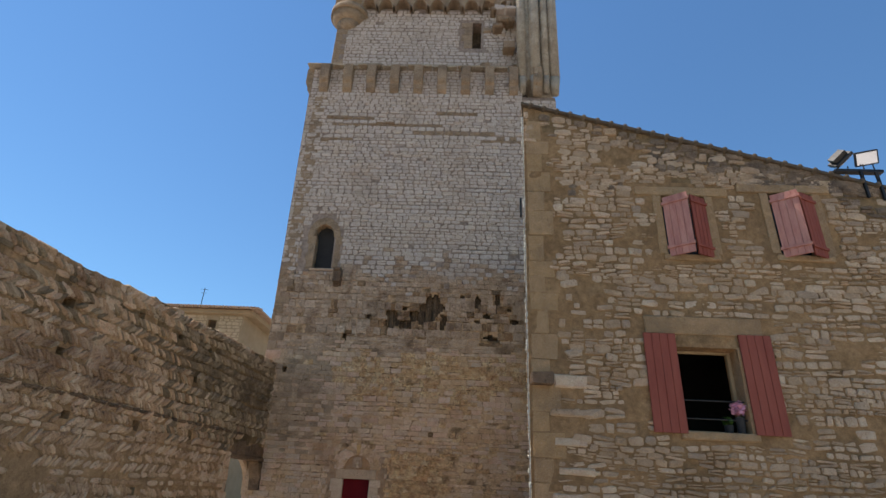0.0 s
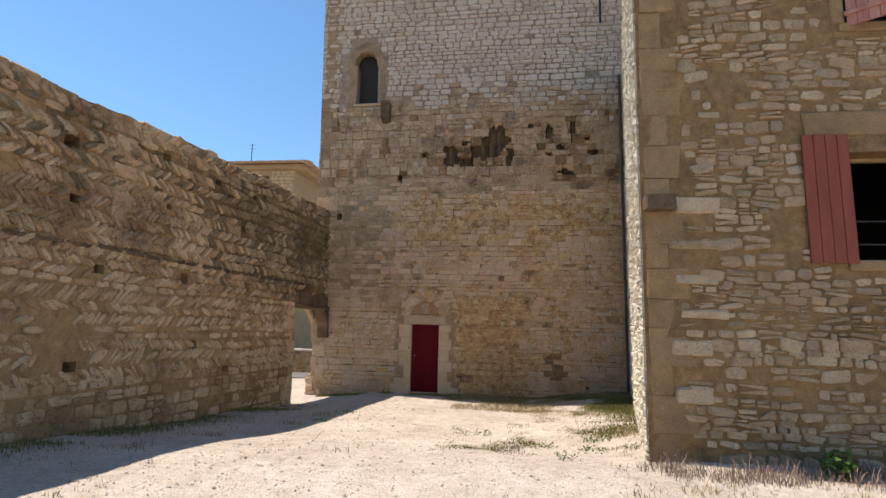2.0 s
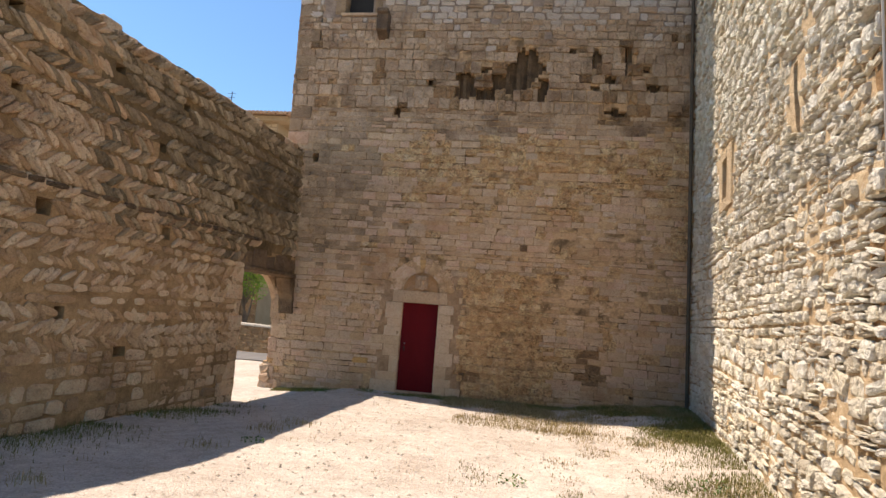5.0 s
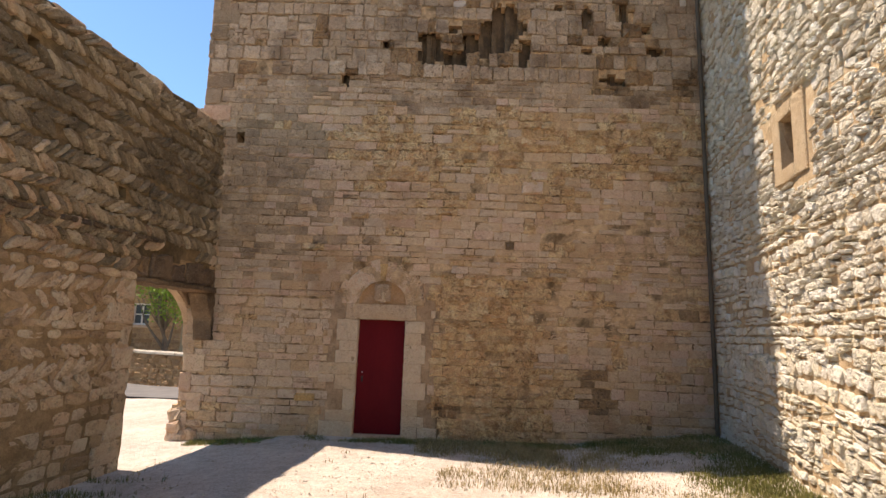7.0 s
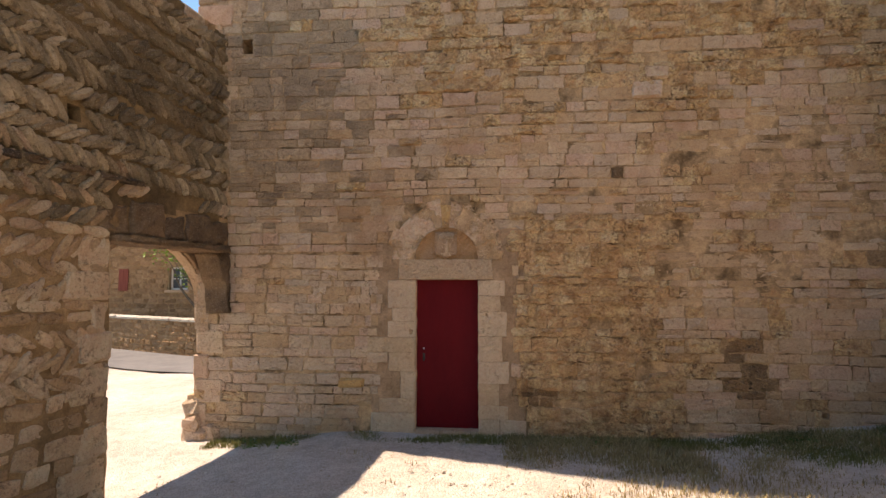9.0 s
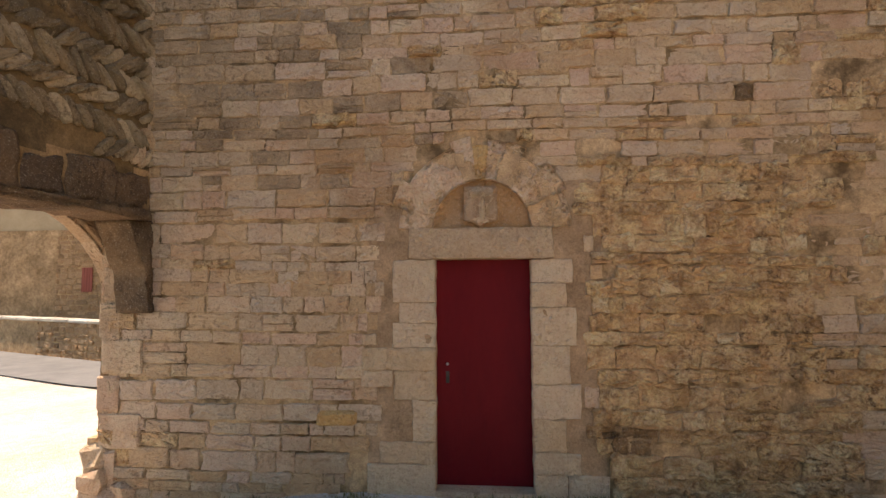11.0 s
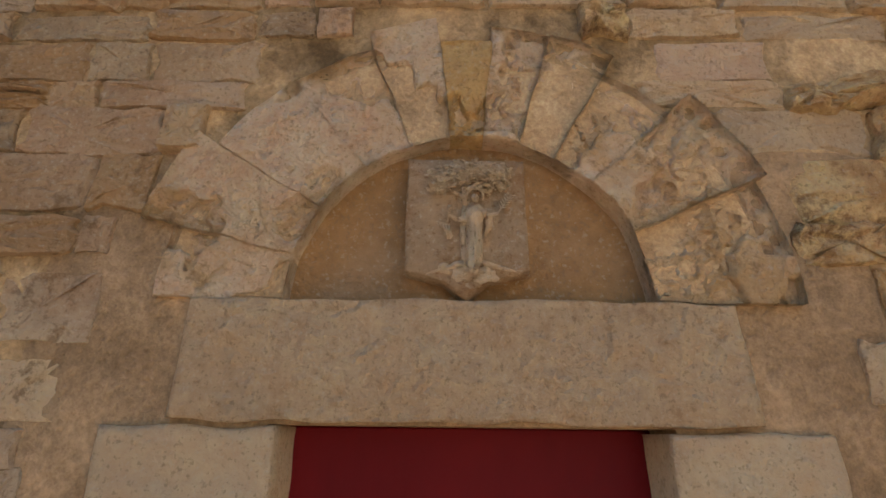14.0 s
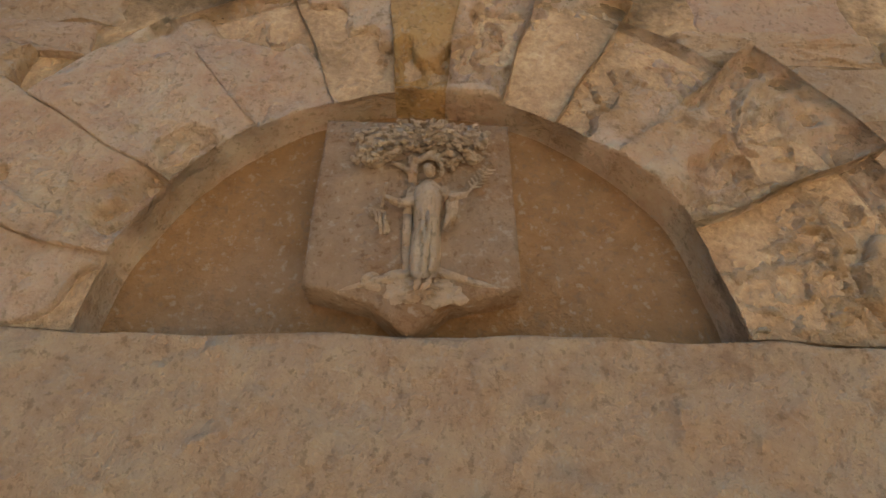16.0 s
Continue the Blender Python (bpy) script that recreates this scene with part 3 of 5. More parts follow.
def t_keep(u, v, w, h):
    if inside(SURROUND, u, v, w, h) or inside([q[:4] for q in T_HOLES[:9]], u, v, w, h, 0.05):
        return False
    if math.hypot(u + 3.05, (v - 2.21)) < 0.8 and v > 2.1:
        return False
    return not in_patch(u, v, 1.0)


def eroded(u, v):
    """Chance that a stone there is worn into pits: most beside the door and in a band under the upper courses."""
    q = 0.5 * noise.noise(Vector((u * 1.1, v * 1.6, 9.1)))
    beside = 0.95 * sstep(-2.35, -2.1, u) * sstep(0.4, -0.7, u) * sstep(3.6, 2.4, v)
    band = 0.75 * sstep(3.7, 4.6, v) * sstep(6.2, 5.2, v) * sstep(-4.4, -3.0, u)
    edge = 0.5 * sstep(1.4, 2.3, u) * sstep(1.5, 2.5, v)
    return max(beside, band, edge, 0.12 * sstep(-4.0, -2.5, u)) + q * (0.4 + 0.6 * sstep(-4.0, -2.5, u))


LOW_STAINS = [(0.62, 0.75, 0.26, 0.2), (0.5, 1.0, 0.18, 0.14), (-0.8, 3.27, 0.14, 0.07), (2.05, 2.2, 0.18, 0.12), (-1.9, 0.5, 0.16, 0.1)]
wob = lambda u, v, s: noise.noise(Vector((u * 0.7, v * 0.9, s))) + 0.5 * noise.noise(Vector((u * 2.4, v * 2.4, s)))
rng = random.Random(11)
zones = {k: [] for k in ("plain", "eroded", "rough", "grey", "grimy", "dark", "rust", "brown")}
BROWN = [(-3.2, 14.95, 2.2, 0.13), (-0.4, 14.6, 1.5, 0.12), (1.6, 14.3, 1.4, 0.1), (-4.6, 15.3, 0.9, 0.12), (-5.2, 14.2, 0.6, 0.1), (-0.5, 15.6, 0.9, 0.1)]
cells = courses(rng, TX0, TX1, -0.1, 6.3, (0.085, 0.185), (0.13, 0.42), (0.004, 0.028), 0.005, t_keep, 0.06, 0.1, 0.016, 0.0)
cells += courses(rng, TX0, TX1, 6.3, 8.5, (0.14, 0.3), (0.12, 0.32), (0.02, 0.055), 0.007, t_keep, 0.05, 0.12, 0.04, 0.02)
cells += courses(rng, TX0, TX1, 8.5, 16.35, (0.11, 0.21), (0.14, 0.38), (0.012, 0.045), 0.014, t_keep, 0.05, 0.1, 0.035, 0.01)
for q in cells:
    u, v = q[0], q[1]
    if v < 6.0:
        q = (*q[:4], q[4] - 0.012 * wash(u, v), q[5])
    if 6.1 < v < 8.2 and rng.random() < (0.6 if in_patch(u, v, 1.35) else 0.04 + 0.3 * sstep(-0.2, 0.8, u) * sstep(7.2, 6.6, v)):
        zones["rust"].append(q)
    elif any(((u - s) / w) ** 2 + ((v - t) / h) ** 2 < 1 + 0.6 * noise.noise(Vector((u * 3, v, 0))) for s, t, w, h in BROWN):
        zones["brown"].append(q)
    elif any(((u - s) / w) ** 2 + ((v - t) / h) ** 2 < 1 for s, t, w, h in LOW_STAINS):
        zones["dark"].append(q)
    elif v + rng.gauss(0, 0.3) > 8.7 + 0.8 * wob(u, v, 1.0):
        zones["grey"].append(q)
    elif v > 5.9 + 0.8 * wob(u, v, 2.0):
        zones["rough"].append(q)
    elif rng.random() < 0.9 * sstep(-3.0, -5.4, u + 0.7 * wob(u, v, 3.0)) * sstep(2.3, 3.6, v + 0.5 * wob(u, v, 4.0)):
        zones["grimy"].append(q)
    elif rng.random() < eroded(u, v):
        u, v, w, h, e, t = q
        e = 0.008 + e * 1.4
        if rng.random() < 0.06:
            continue
        if w > 0.24 and rng.random() < 0.5:
            f = rng.uniform(0.35, 0.65)
            zones["eroded"] += [(u - w / 2 + w * f / 2, v + rng.uniform(-0.015, 0.015), w * f + 0.012, h * rng.uniform(0.95, 1.15), e * 0.7, rng.uniform(-0.1, 0.1)),
                                (u + w / 2 - w * (1 - f) / 2, v + rng.uniform(-0.015, 0.015), w * (1 - f) + 0.012, h * rng.uniform(0.95, 1.15), e * 1.1, rng.uniform(-0.1, 0.1))]
        else:
            zones["eroded"].append((u, v, w + 0.015, h * rng.uniform(1.0, 1.15), e, rng.uniform(-0.05, 0.05)))
    else:
        zones["plain"].append(q)
near_door = lambda u, v: abs(u + 3.05) < 1.7 and v < 3.6
lay(t_front, TOWER, zones["plain"], "ashlar", M_ASHLAR, near_door, 170)
lay(t_front, TOWER, zones["eroded"], "eroded", M_ERODED, near_door, 110)
lay(t_front, TOWER, zones["rust"], "eroded", M_RUST)
lay(t_front, TOWER, zones["brown"], "ashlar", M_OCHREGREY)
lay(t_front, TOWER, zones["grimy"], "ashlar", M_GRIMY)
lay(t_front, TOWER, zones["dark"], "eroded", M_RUST)
lay(t_front, TOWER, zones["rough"], "ashlar", M_ROUGH)
lay(t_front, TOWER, zones["grey"], "rubble", M_GREY)


def slab_box(name, lo, hi, mat, parent, label=""):
    bm = bmesh.new()
    box(bm, lo, hi)
    return part(name, bm, mat, parent, label)


slab_box("side_wall", (TX0, 17.85, -0.5), (TX0 + 1.0, 26.5, 16.4), M_MORTAR_G, tower)
slab_box("side_wall", (TX1 - 1.0, 17.85, -0.5), (TX1, 26.5, 16.4), M_MORTAR_G, tower)
slab_box("back_wall", (TX0, 26.5, -0.5), (TX1, 27.3, 16.4), M_MORTAR_G, tower)
slab_box("gallery_floor", (TX0, 16.95, 16.4), (TX1, 27.3, 16.6), M_MORTAR_G, tower)


def arc(cu, cv, r, a0, a1, n):
    return [(cu + r * math.cos(radians(a0 + (a1 - a0) * i / n)), cv + r * math.sin(radians(a0 + (a1 - a0) * i / n))) for i in range(n + 1)]


# ---- courtyard wall ----
YARD = Plane((-6.1, 14.8), (0.1095, 1.0), 0.05, 1.0)
U_END, U_OPEN = 2.06, 0.13
yu = lambda y: (y - 14.8) / 0.994
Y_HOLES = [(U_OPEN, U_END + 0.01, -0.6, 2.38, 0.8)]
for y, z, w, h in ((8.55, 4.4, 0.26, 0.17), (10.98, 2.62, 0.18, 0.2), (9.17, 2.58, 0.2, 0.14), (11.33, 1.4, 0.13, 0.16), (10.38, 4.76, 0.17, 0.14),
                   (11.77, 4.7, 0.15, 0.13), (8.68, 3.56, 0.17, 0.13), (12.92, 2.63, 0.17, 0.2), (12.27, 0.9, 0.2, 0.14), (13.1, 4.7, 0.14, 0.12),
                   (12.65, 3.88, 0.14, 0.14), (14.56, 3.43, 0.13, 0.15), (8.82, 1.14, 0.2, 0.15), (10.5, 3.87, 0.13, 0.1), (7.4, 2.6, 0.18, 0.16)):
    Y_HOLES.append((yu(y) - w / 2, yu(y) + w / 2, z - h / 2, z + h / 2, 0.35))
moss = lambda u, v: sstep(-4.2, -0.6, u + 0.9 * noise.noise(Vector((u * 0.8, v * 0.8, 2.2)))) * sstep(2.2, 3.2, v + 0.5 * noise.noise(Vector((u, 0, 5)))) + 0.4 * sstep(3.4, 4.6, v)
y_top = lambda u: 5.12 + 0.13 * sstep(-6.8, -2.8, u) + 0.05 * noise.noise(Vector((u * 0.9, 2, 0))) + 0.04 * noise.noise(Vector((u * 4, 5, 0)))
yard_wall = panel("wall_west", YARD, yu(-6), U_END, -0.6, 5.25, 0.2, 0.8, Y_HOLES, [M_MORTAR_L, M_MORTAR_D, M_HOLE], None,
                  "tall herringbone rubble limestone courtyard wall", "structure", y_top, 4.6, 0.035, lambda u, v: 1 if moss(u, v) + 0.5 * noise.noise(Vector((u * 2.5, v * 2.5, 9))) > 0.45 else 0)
tagged(yard_wall, category="wall")


def y_keep(u, v, w, h):
    if inside([q[:4] for q in Y_HOLES[1:]], u, v, w * 0.6, h * 0.6, -0.01):
        return False
    if v + 0.1 > y_top(u):
        return False
    return not (u + w * 0.4 > U_OPEN and v - h / 2 < 2.75)


rng = random.Random(5)
herr = []
row, v = 0, 0.9
while v < 5.15:
    h = rng.uniform(0.17, 0.23)
    lean = (1 if row % 2 else -1) * rng.uniform(0.55, 0.8)
    flat_row = rng.random() < 0.12
    u = yu(5.2)
    while u < U_END:
        proud = 0.022 + 0.024 * sstep(1.9, 2.7, v)
        sway = 0.08 * noise.noise(Vector((u * 0.5, row * 0.4, 1)))
        if flat_row:
            w = rng.uniform(0.18, 0.42)
            c = (u + w / 2, v + h / 2 + sway, w - 0.02, h * 0.55, rng.uniform(0.5, 1.2) * proud, rng.uniform(-0.06, 0.06))
        else:
            w = rng.uniform(0.07, 0.115)
            c = (u + w / 2, v + h / 2 + sway + rng.uniform(-0.015, 0.015), h * rng.uniform(1.1, 1.45), w * rng.uniform(0.74, 0.95), rng.uniform(0.5, 1.3) * proud,
                 lean + rng.uniform(-0.18, 0.18) * (1 + 1.2 * sstep(2.3, 1.8, v)) + 0.25 * noise.noise(Vector((u * 0.8, v * 0.8, 8))))
        if rng.random() < 0.98 - 0.1 * sstep(2.3, 1.8, v) and noise.noise(Vector((u * 0.7, v * 0.7, 4.4))) > -0.6 + 0.15 * sstep(2.3, 1.8, v) and y_keep(c[0], c[1], 0.16, 0.16):
            herr.append(c)
        u += w
    v += h * (0.68 if flat_row else 0.95)
    row += 1
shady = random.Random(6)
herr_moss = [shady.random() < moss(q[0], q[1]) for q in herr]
y_near = lambda u, v: u > -3.2 and v < 3.9
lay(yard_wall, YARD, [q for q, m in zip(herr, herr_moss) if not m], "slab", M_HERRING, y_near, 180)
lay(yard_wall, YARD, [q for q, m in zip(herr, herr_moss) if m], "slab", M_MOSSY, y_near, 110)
ledge = []
u = yu(6.0)
while u < U_OPEN + 0.3:
    w = rng.uniform(0.16, 0.45)
    ledge.append((u + w / 2, 2.9 + 0.05 * noise.noise(Vector((u, 0, 3))), w, 0.07, 0.07, rng.uniform(-0.06, 0.06)))
    u += w * rng.uniform(1.0, 1.4)
lay(yard_wall, YARD, ledge, "rubble", M_DARKSTONE)
seam = [(yu(9.42) + 0.06 * (k % 2), 3.5 + 0.24 * k, 0.3 + 0.12 * (k % 2), 0.22, 0.045, 0.0) for k in range(7)]
lay(yard_wall, YARD, seam, "ashlar", M_HERRING)
foot = courses(rng, yu(5.2), U_OPEN - 0.02, -0.3, 0.95, (0.14, 0.26), (0.14, 0.4), (0.006, 0.032), 0.022, lambda u, v, w, h: y_keep(u, v, w, h), 0.06, 0.15, 0.06, 0.03)
lay(yard_wall, YARD, foot, "rubble", M_HERRING)

# arch of the passage, behind the flat head of the opening
bm = bmesh.new()
ARCH_U, ARCH_V, ARCH_R = (U_OPEN + U_END + 0.12) / 2, 1.38, (U_END + 0.12 - U_OPEN) / 2
ring = arc(ARCH_U, ARCH_V, ARCH_R, 180, 0, 16)
for i in range(16):
    (ua, va), (ub, vb) = ring[i], ring[i + 1]
    q = [YARD.at(ua, va, -0.42), YARD.at(ub, vb, -0.42), YARD.at(ub, 2.42, -0.42), YARD.at(ua, 2.42, -0.42)]
    s = [YARD.at(ua, va, -0.56), YARD.at(ub, vb, -0.56), YARD.at(ub, 2.42, -0.56), YARD.at(ua, 2.42, -0.56)]
    a = [bm.verts.new(p) for p in q]
    b = [bm.verts.new(p) for p in s]
    bm.faces.new(a)
    bm.faces.new(list(reversed(b)))
    bm.faces.new((a[1], a[0], b[0], b[1]))
part("arch", bm, M_DRESSED, yard_wall, "pale dressed stone arch of the passage")


# ---- house ----
HF = Plane((0, 9.2), (1, 0))
CORNER, JOIN = Vector((1.16, 9.2, 0)), Vector((2.56, 16.85, 0))
HS = Plane((JOIN.x, JOIN.y), (CORNER.x - JOIN.x, CORNER.y - JOIN.y))
S_LEN = (CORNER - JOIN).length
HX1 = 8.5
h_top = lambda x: 9.5 - 0.27 * (x - 1.15)
h_map = lambda u, v: v if v < 7.5 else 7.5 + (v - 7.5) * (h_top(u) - 7.5) / 2.0
house = empty("house", "two-storey rubble stone house with red shutters beside the tower", "house")
WINS = [(3.74, 4.8, 2.78, 4.2), (3.86, 4.72, 6.0, 7.3), (5.98, 6.84, 6.05, 7.42)]
# soot runs down from the verge and from over the upper windows
def soot(u, v):
    run = max([math.exp(-((u - a) / b) ** 2) for a, b in ((1.75, 0.18), (4.3, 0.9), (6.3, 0.8), (7.9, 0.7))])
    drop = h_top(u) - h_map(u, v)
    return sstep(0.35 + 0.9 * run, 0.0, drop) * (0.35 + 0.65 * run) + 0.4 * noise.noise(Vector((u * 2.2, v * 1.2, 6.0)))


h_front = panel("front_wall", HF, CORNER.x, HX1, -0.3, 9.5, 0.2, 0.5, [(*w, 0.5) for w in WINS], [M_MORTAR_H, M_MORTAR_D, M_HOLE], house,
                "rubble wall in ochre mortar", top=h_top, knee=7.5, rough=0.03, mitre=0.22, mat_at=lambda u, v: 1 if soot(u, v) > 0.3 else 0)
su = lambda y: (16.85 - y) * 1.0166
SLIT = (su(10.95), su(10.66), 3.72, 4.45)
SWIN = (su(14.03), su(13.7), 3.82, 4.42)
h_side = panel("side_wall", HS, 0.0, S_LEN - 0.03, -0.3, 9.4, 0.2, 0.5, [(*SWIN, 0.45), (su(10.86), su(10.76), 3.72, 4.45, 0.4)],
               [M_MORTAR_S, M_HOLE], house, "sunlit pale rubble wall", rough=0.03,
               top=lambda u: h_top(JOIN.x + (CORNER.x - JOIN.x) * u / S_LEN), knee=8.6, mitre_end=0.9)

H_FREE = [(3.24, 5.3, 4.42, 4.76), (3.58, 4.96, 2.66, 4.42), (3.36, 5.18, 7.3, 7.5), (5.4, 7.19, 7.42, 7.62), (3.72, 4.88, 5.88, 7.3), (5.84, 6.98, 5.92, 7.42)]


def h_keep(u, v, w, h):
    if inside(H_FREE, u, v, w, h, 0.03) or u - w / 2 < 1.52 + 0.28 * (0.5 + 0.5 * math.sin(v * 5.3)) and 0.2 < v < 8.6:
        return False
    return noise.noise(Vector((u * 0.9, v * 1.1, 7.7))) > -0.42


rng = random.Random(21)
hc = courses(rng, CORNER.x, HX1 - 0.02, -0.2, 9.4, (0.08, 0.19), (0.1, 0.36), (0.006, 0.032), 0.018, h_keep, 0.13, 0.32, 0.16, 0.05, False)
dingy = [rng.random() < 1.15 * soot(q[0], q[1]) and q[1] > 6.8 for q in hc]
lay(h_front, HF, [q for q, d in zip(hc, dingy) if d], "rubble", M_SOOTY, vmap=h_map)
hc = [q for q, d in zip(hc, dingy) if not d]
lay(h_front, HF, hc, "rubble", M_HOUSE, lambda u, v: u < 3.4 and v < 4.6, 300, vmap=h_map)
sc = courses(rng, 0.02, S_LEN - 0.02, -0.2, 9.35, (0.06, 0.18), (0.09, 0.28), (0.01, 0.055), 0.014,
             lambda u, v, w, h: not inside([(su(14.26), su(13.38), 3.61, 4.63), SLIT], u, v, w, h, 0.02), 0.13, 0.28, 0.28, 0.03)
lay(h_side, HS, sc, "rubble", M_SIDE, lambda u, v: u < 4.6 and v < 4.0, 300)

# closing walls, floor and roof of the house
slab_box("end_wall", (HX1 - 0.4, 9.7, -0.3), (HX1, 16.8, 7.3), M_MORTAR_S, house)
# added floor and wall, with the room's shade put into their near-black colour
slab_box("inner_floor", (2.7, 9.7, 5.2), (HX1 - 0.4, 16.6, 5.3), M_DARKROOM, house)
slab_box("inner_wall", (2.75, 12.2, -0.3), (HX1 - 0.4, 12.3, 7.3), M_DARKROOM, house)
bm = bmesh.new()
plan = [(CORNER.x - 0.06, 9.13), (HX1 + 0.1, 9.13), (HX1 + 0.1, 16.84), (JOIN.x - 0.04, 16.84)]
lo = [bm.verts.new((x, y, h_top(x) + 0.005)) for x, y in plan]
hi = [bm.verts.new((x, y, h_top(x) + 0.07)) for x, y in plan]
bm.faces.new(list(reversed(lo)))
bm.faces.new(hi)
for i in range(4):
    bm.faces.new((lo[i], lo[(i + 1) % 4], hi[(i + 1) % 4], hi[i]))
roof = part("roof", bm, M_TILE_DARK, house, "sloping roof with an overhanging terracotta verge")


# ---- door and its stone surround ----
def block(name, F, u0, u1, v0, v1, n0, n1, mat, parent, label="", bevel=0.015, jit=0.006):
    rg = random.Random(round(u0 * 977 + v0 * 313))
    bm = bmesh.new()
    box(bm, (u0, n0, v0), (u1, n1, v1), bevel, jit, F.m.to_4x4(), rg)
    off = F.o + F.n * F.set_back((v0 + v1) / 2)
    bmesh.ops.translate(bm, verts=bm.verts, vec=(off.x, off.y, 0))
    bmesh.ops.recalc_face_normals(bm, faces=bm.faces)
    return part(name, bm, mat, parent, label)


DX0, DX1, DZ0, DZ1 = -3.42, -2.67, 0.05, 1.92
door = block("door", TOWER, DX0 - 0.038, DX1 + 0.038, DZ0, DZ1 + 0.01, -0.2, -0.14, M_RED, tower, "plain dark red painted door", 0.004, 0.0)
block("threshold", TOWER, DX0 - 0.03, DX1 + 0.03, -0.12, DZ0, -0.45, 0.04, M_DRESSED, tower, "worn stone threshold")
bm = bmesh.new()
bmesh.ops.create_uvsphere(bm, u_segments=10, v_segments=6, radius=0.013, matrix=Matrix.Translation((-3.35, 16.975, 1.05)))
rod(bm, (-3.35, 16.99, 1.05), (-3.35, 16.975, 1.05), 0.007)
part("knob", bm, M_METAL, door, "small steel door knob", True)
block("lock_plate", TOWER, -3.365, -3.335, 0.89, 0.99, -0.142, -0.136, M_DARKMETAL, door, "dark lock plate", 0.002, 0)
def rough_prism(name, F, outline, n0, n1, mat, parent, label="", chamfer=0.02, amp=0.008, step=0.06, rings=3, chips=0.0):
    """A rough-faced block: outline drawn out, edges worn, face uneven and chipped."""
    bm = bmesh.new()
    cu = sum(p[0] for p in outline) / len(outline)
    cv = sum(p[1] for p in outline) / len(outline)
    pts = []
    for (ua, va), (ub, vb) in zip(outline, outline[1:] + outline[:1]):
        k = max(1, round(math.hypot(ub - ua, vb - va) / step))
        pts += [(ua + (ub - ua) * i / k, va + (vb - va) * i / k) for i in range(k)]
    pts = [(u + amp * noise.noise(Vector((u * 9, v * 9, 1))), v + amp * noise.noise(Vector((u * 9, v * 9, 6)))) for u, v in pts]

    def relief(u, v):
        q = Vector((u, v, n0 * 7))
        r = amp * (0.9 * noise.noise(q * 9) + 0.5 * noise.noise(q * 24) + 0.3 * noise.noise(q * 55))
        if chips:
            w = q + Vector((noise.noise(q * 20), noise.noise(q * 20 + Vector((5, 5, 5))), 0)) * 0.012
            near = noise.voronoi(w * 9.0)[1][0]
            tilt = noise.cell_vector(near * 3.7)
            e = w * 9.0 - near
            r += chips * 0.3 * ((tilt.z - 0.6) + (tilt.x - 0.5) * e.x * 1.2 + (tilt.y - 0.5) * e.y * 1.2)
            worn = noise.noise(q * 5.5 + Vector((7, 2, 0))) + 0.35 * noise.noise(q * 21) + 0.5 * sstep(-3.05, -2.6, u) - 0.1
            rag = abs(noise.noise(w * 26)) + 0.5 * abs(noise.noise(w * 60))
            r -= chips * sstep(0.0, 0.07, worn) * (0.35 + 1.1 * rag)
        r = min(r, 0.012)
        return r - amp * 2.2 * max(0.0, noise.noise(q * 7 + Vector((3, 3, 3))) - 0.22)

    loops = [[bm.verts.new(F.at(u, v, n)) for u, v in pts] for n in (n0, n1 - chamfer * 0.7)]
    for s in range(rings):
        ring = []
        for u, v in pts:
            e = math.hypot(u - cu, v - cv) or 1
            f = (1 - chamfer / e) * (1 - s / rings)
            u, v = cu + (u - cu) * f, cv + (v - cv) * f
            ring.append(bm.verts.new(F.at(u, v, n1 + relief(u, v))))
        loops.append(ring)
    m = len(pts)
    for a, b in zip(loops, loops[1:]):
        for i in range(m):
            bm.faces.new((a[i], a[(i + 1) % m], b[(i + 1) % m], b[i]))
    c = bm.verts.new(F.at(cu, cv, n1 + relief(cu, cv)))
    for i in range(m):
        bm.faces.new((loops[-1][i], loops[-1][(i + 1) % m], c))
    bmesh.ops.recalc_face_normals(bm, faces=bm.faces)
    return part(name, bm, mat, parent, label, True)


for v0, v1, u0 in ((-0.1, 0.26, -4.0), (0.26, 0.44, -3.9), (0.44, 0.775, -3.63), (0.775, 1.015, -3.78), (1.015, 1.2, -4.055), (1.2, 1.405, -3.795), (1.405, 1.57, -3.74), (1.57, 1.925, -3.795)):
    rough_prism("jamb_stone", TOWER, [(u0, v0 + 0.002), (DX0 - 0.022, v0 + 0.002), (DX0 - 0.022, v1 - 0.002), (u0, v1 - 0.002)], -0.3, 0.018 + 0.005 * math.sin(v0 * 40), M_JAMB, t_front, "", 0.006, 0.01, 0.025, 9)
for v0, v1, u1 in ((-0.1, 0.2, -2.39), (0.2, 0.375, -2.28), (0.375, 0.64, -2.39), (0.64, 0.913, -2.27), (0.913, 1.22, -2.35), (1.22, 1.53, -2.29), (1.53, 1.727, -2.37), (1.727, 1.925, -2.315)):
    rough_prism("jamb_stone", TOWER, [(DX1 + 0.022, v0 + 0.002), (u1, v0 + 0.002), (u1, v1 - 0.002), (DX1 + 0.022, v1 - 0.002)], -0.3, 0.018 + 0.005 * math.sin(v0 * 50), M_JAMB, t_front, "", 0.006, 0.01, 0.025, 9)
for u0, u1, v0, v1 in ((-2.38, -2.065, -0.1, 0.2), (-4.055, -3.8, 0.88, 1.01)):
    rough_prism("jamb_stone", TOWER, [(u0, v0), (u1, v0), (u1, v1), (u0, v1)], -0.1, 0.02, M_JAMB, t_front, "", 0.006, 0.01, 0.025, 9)
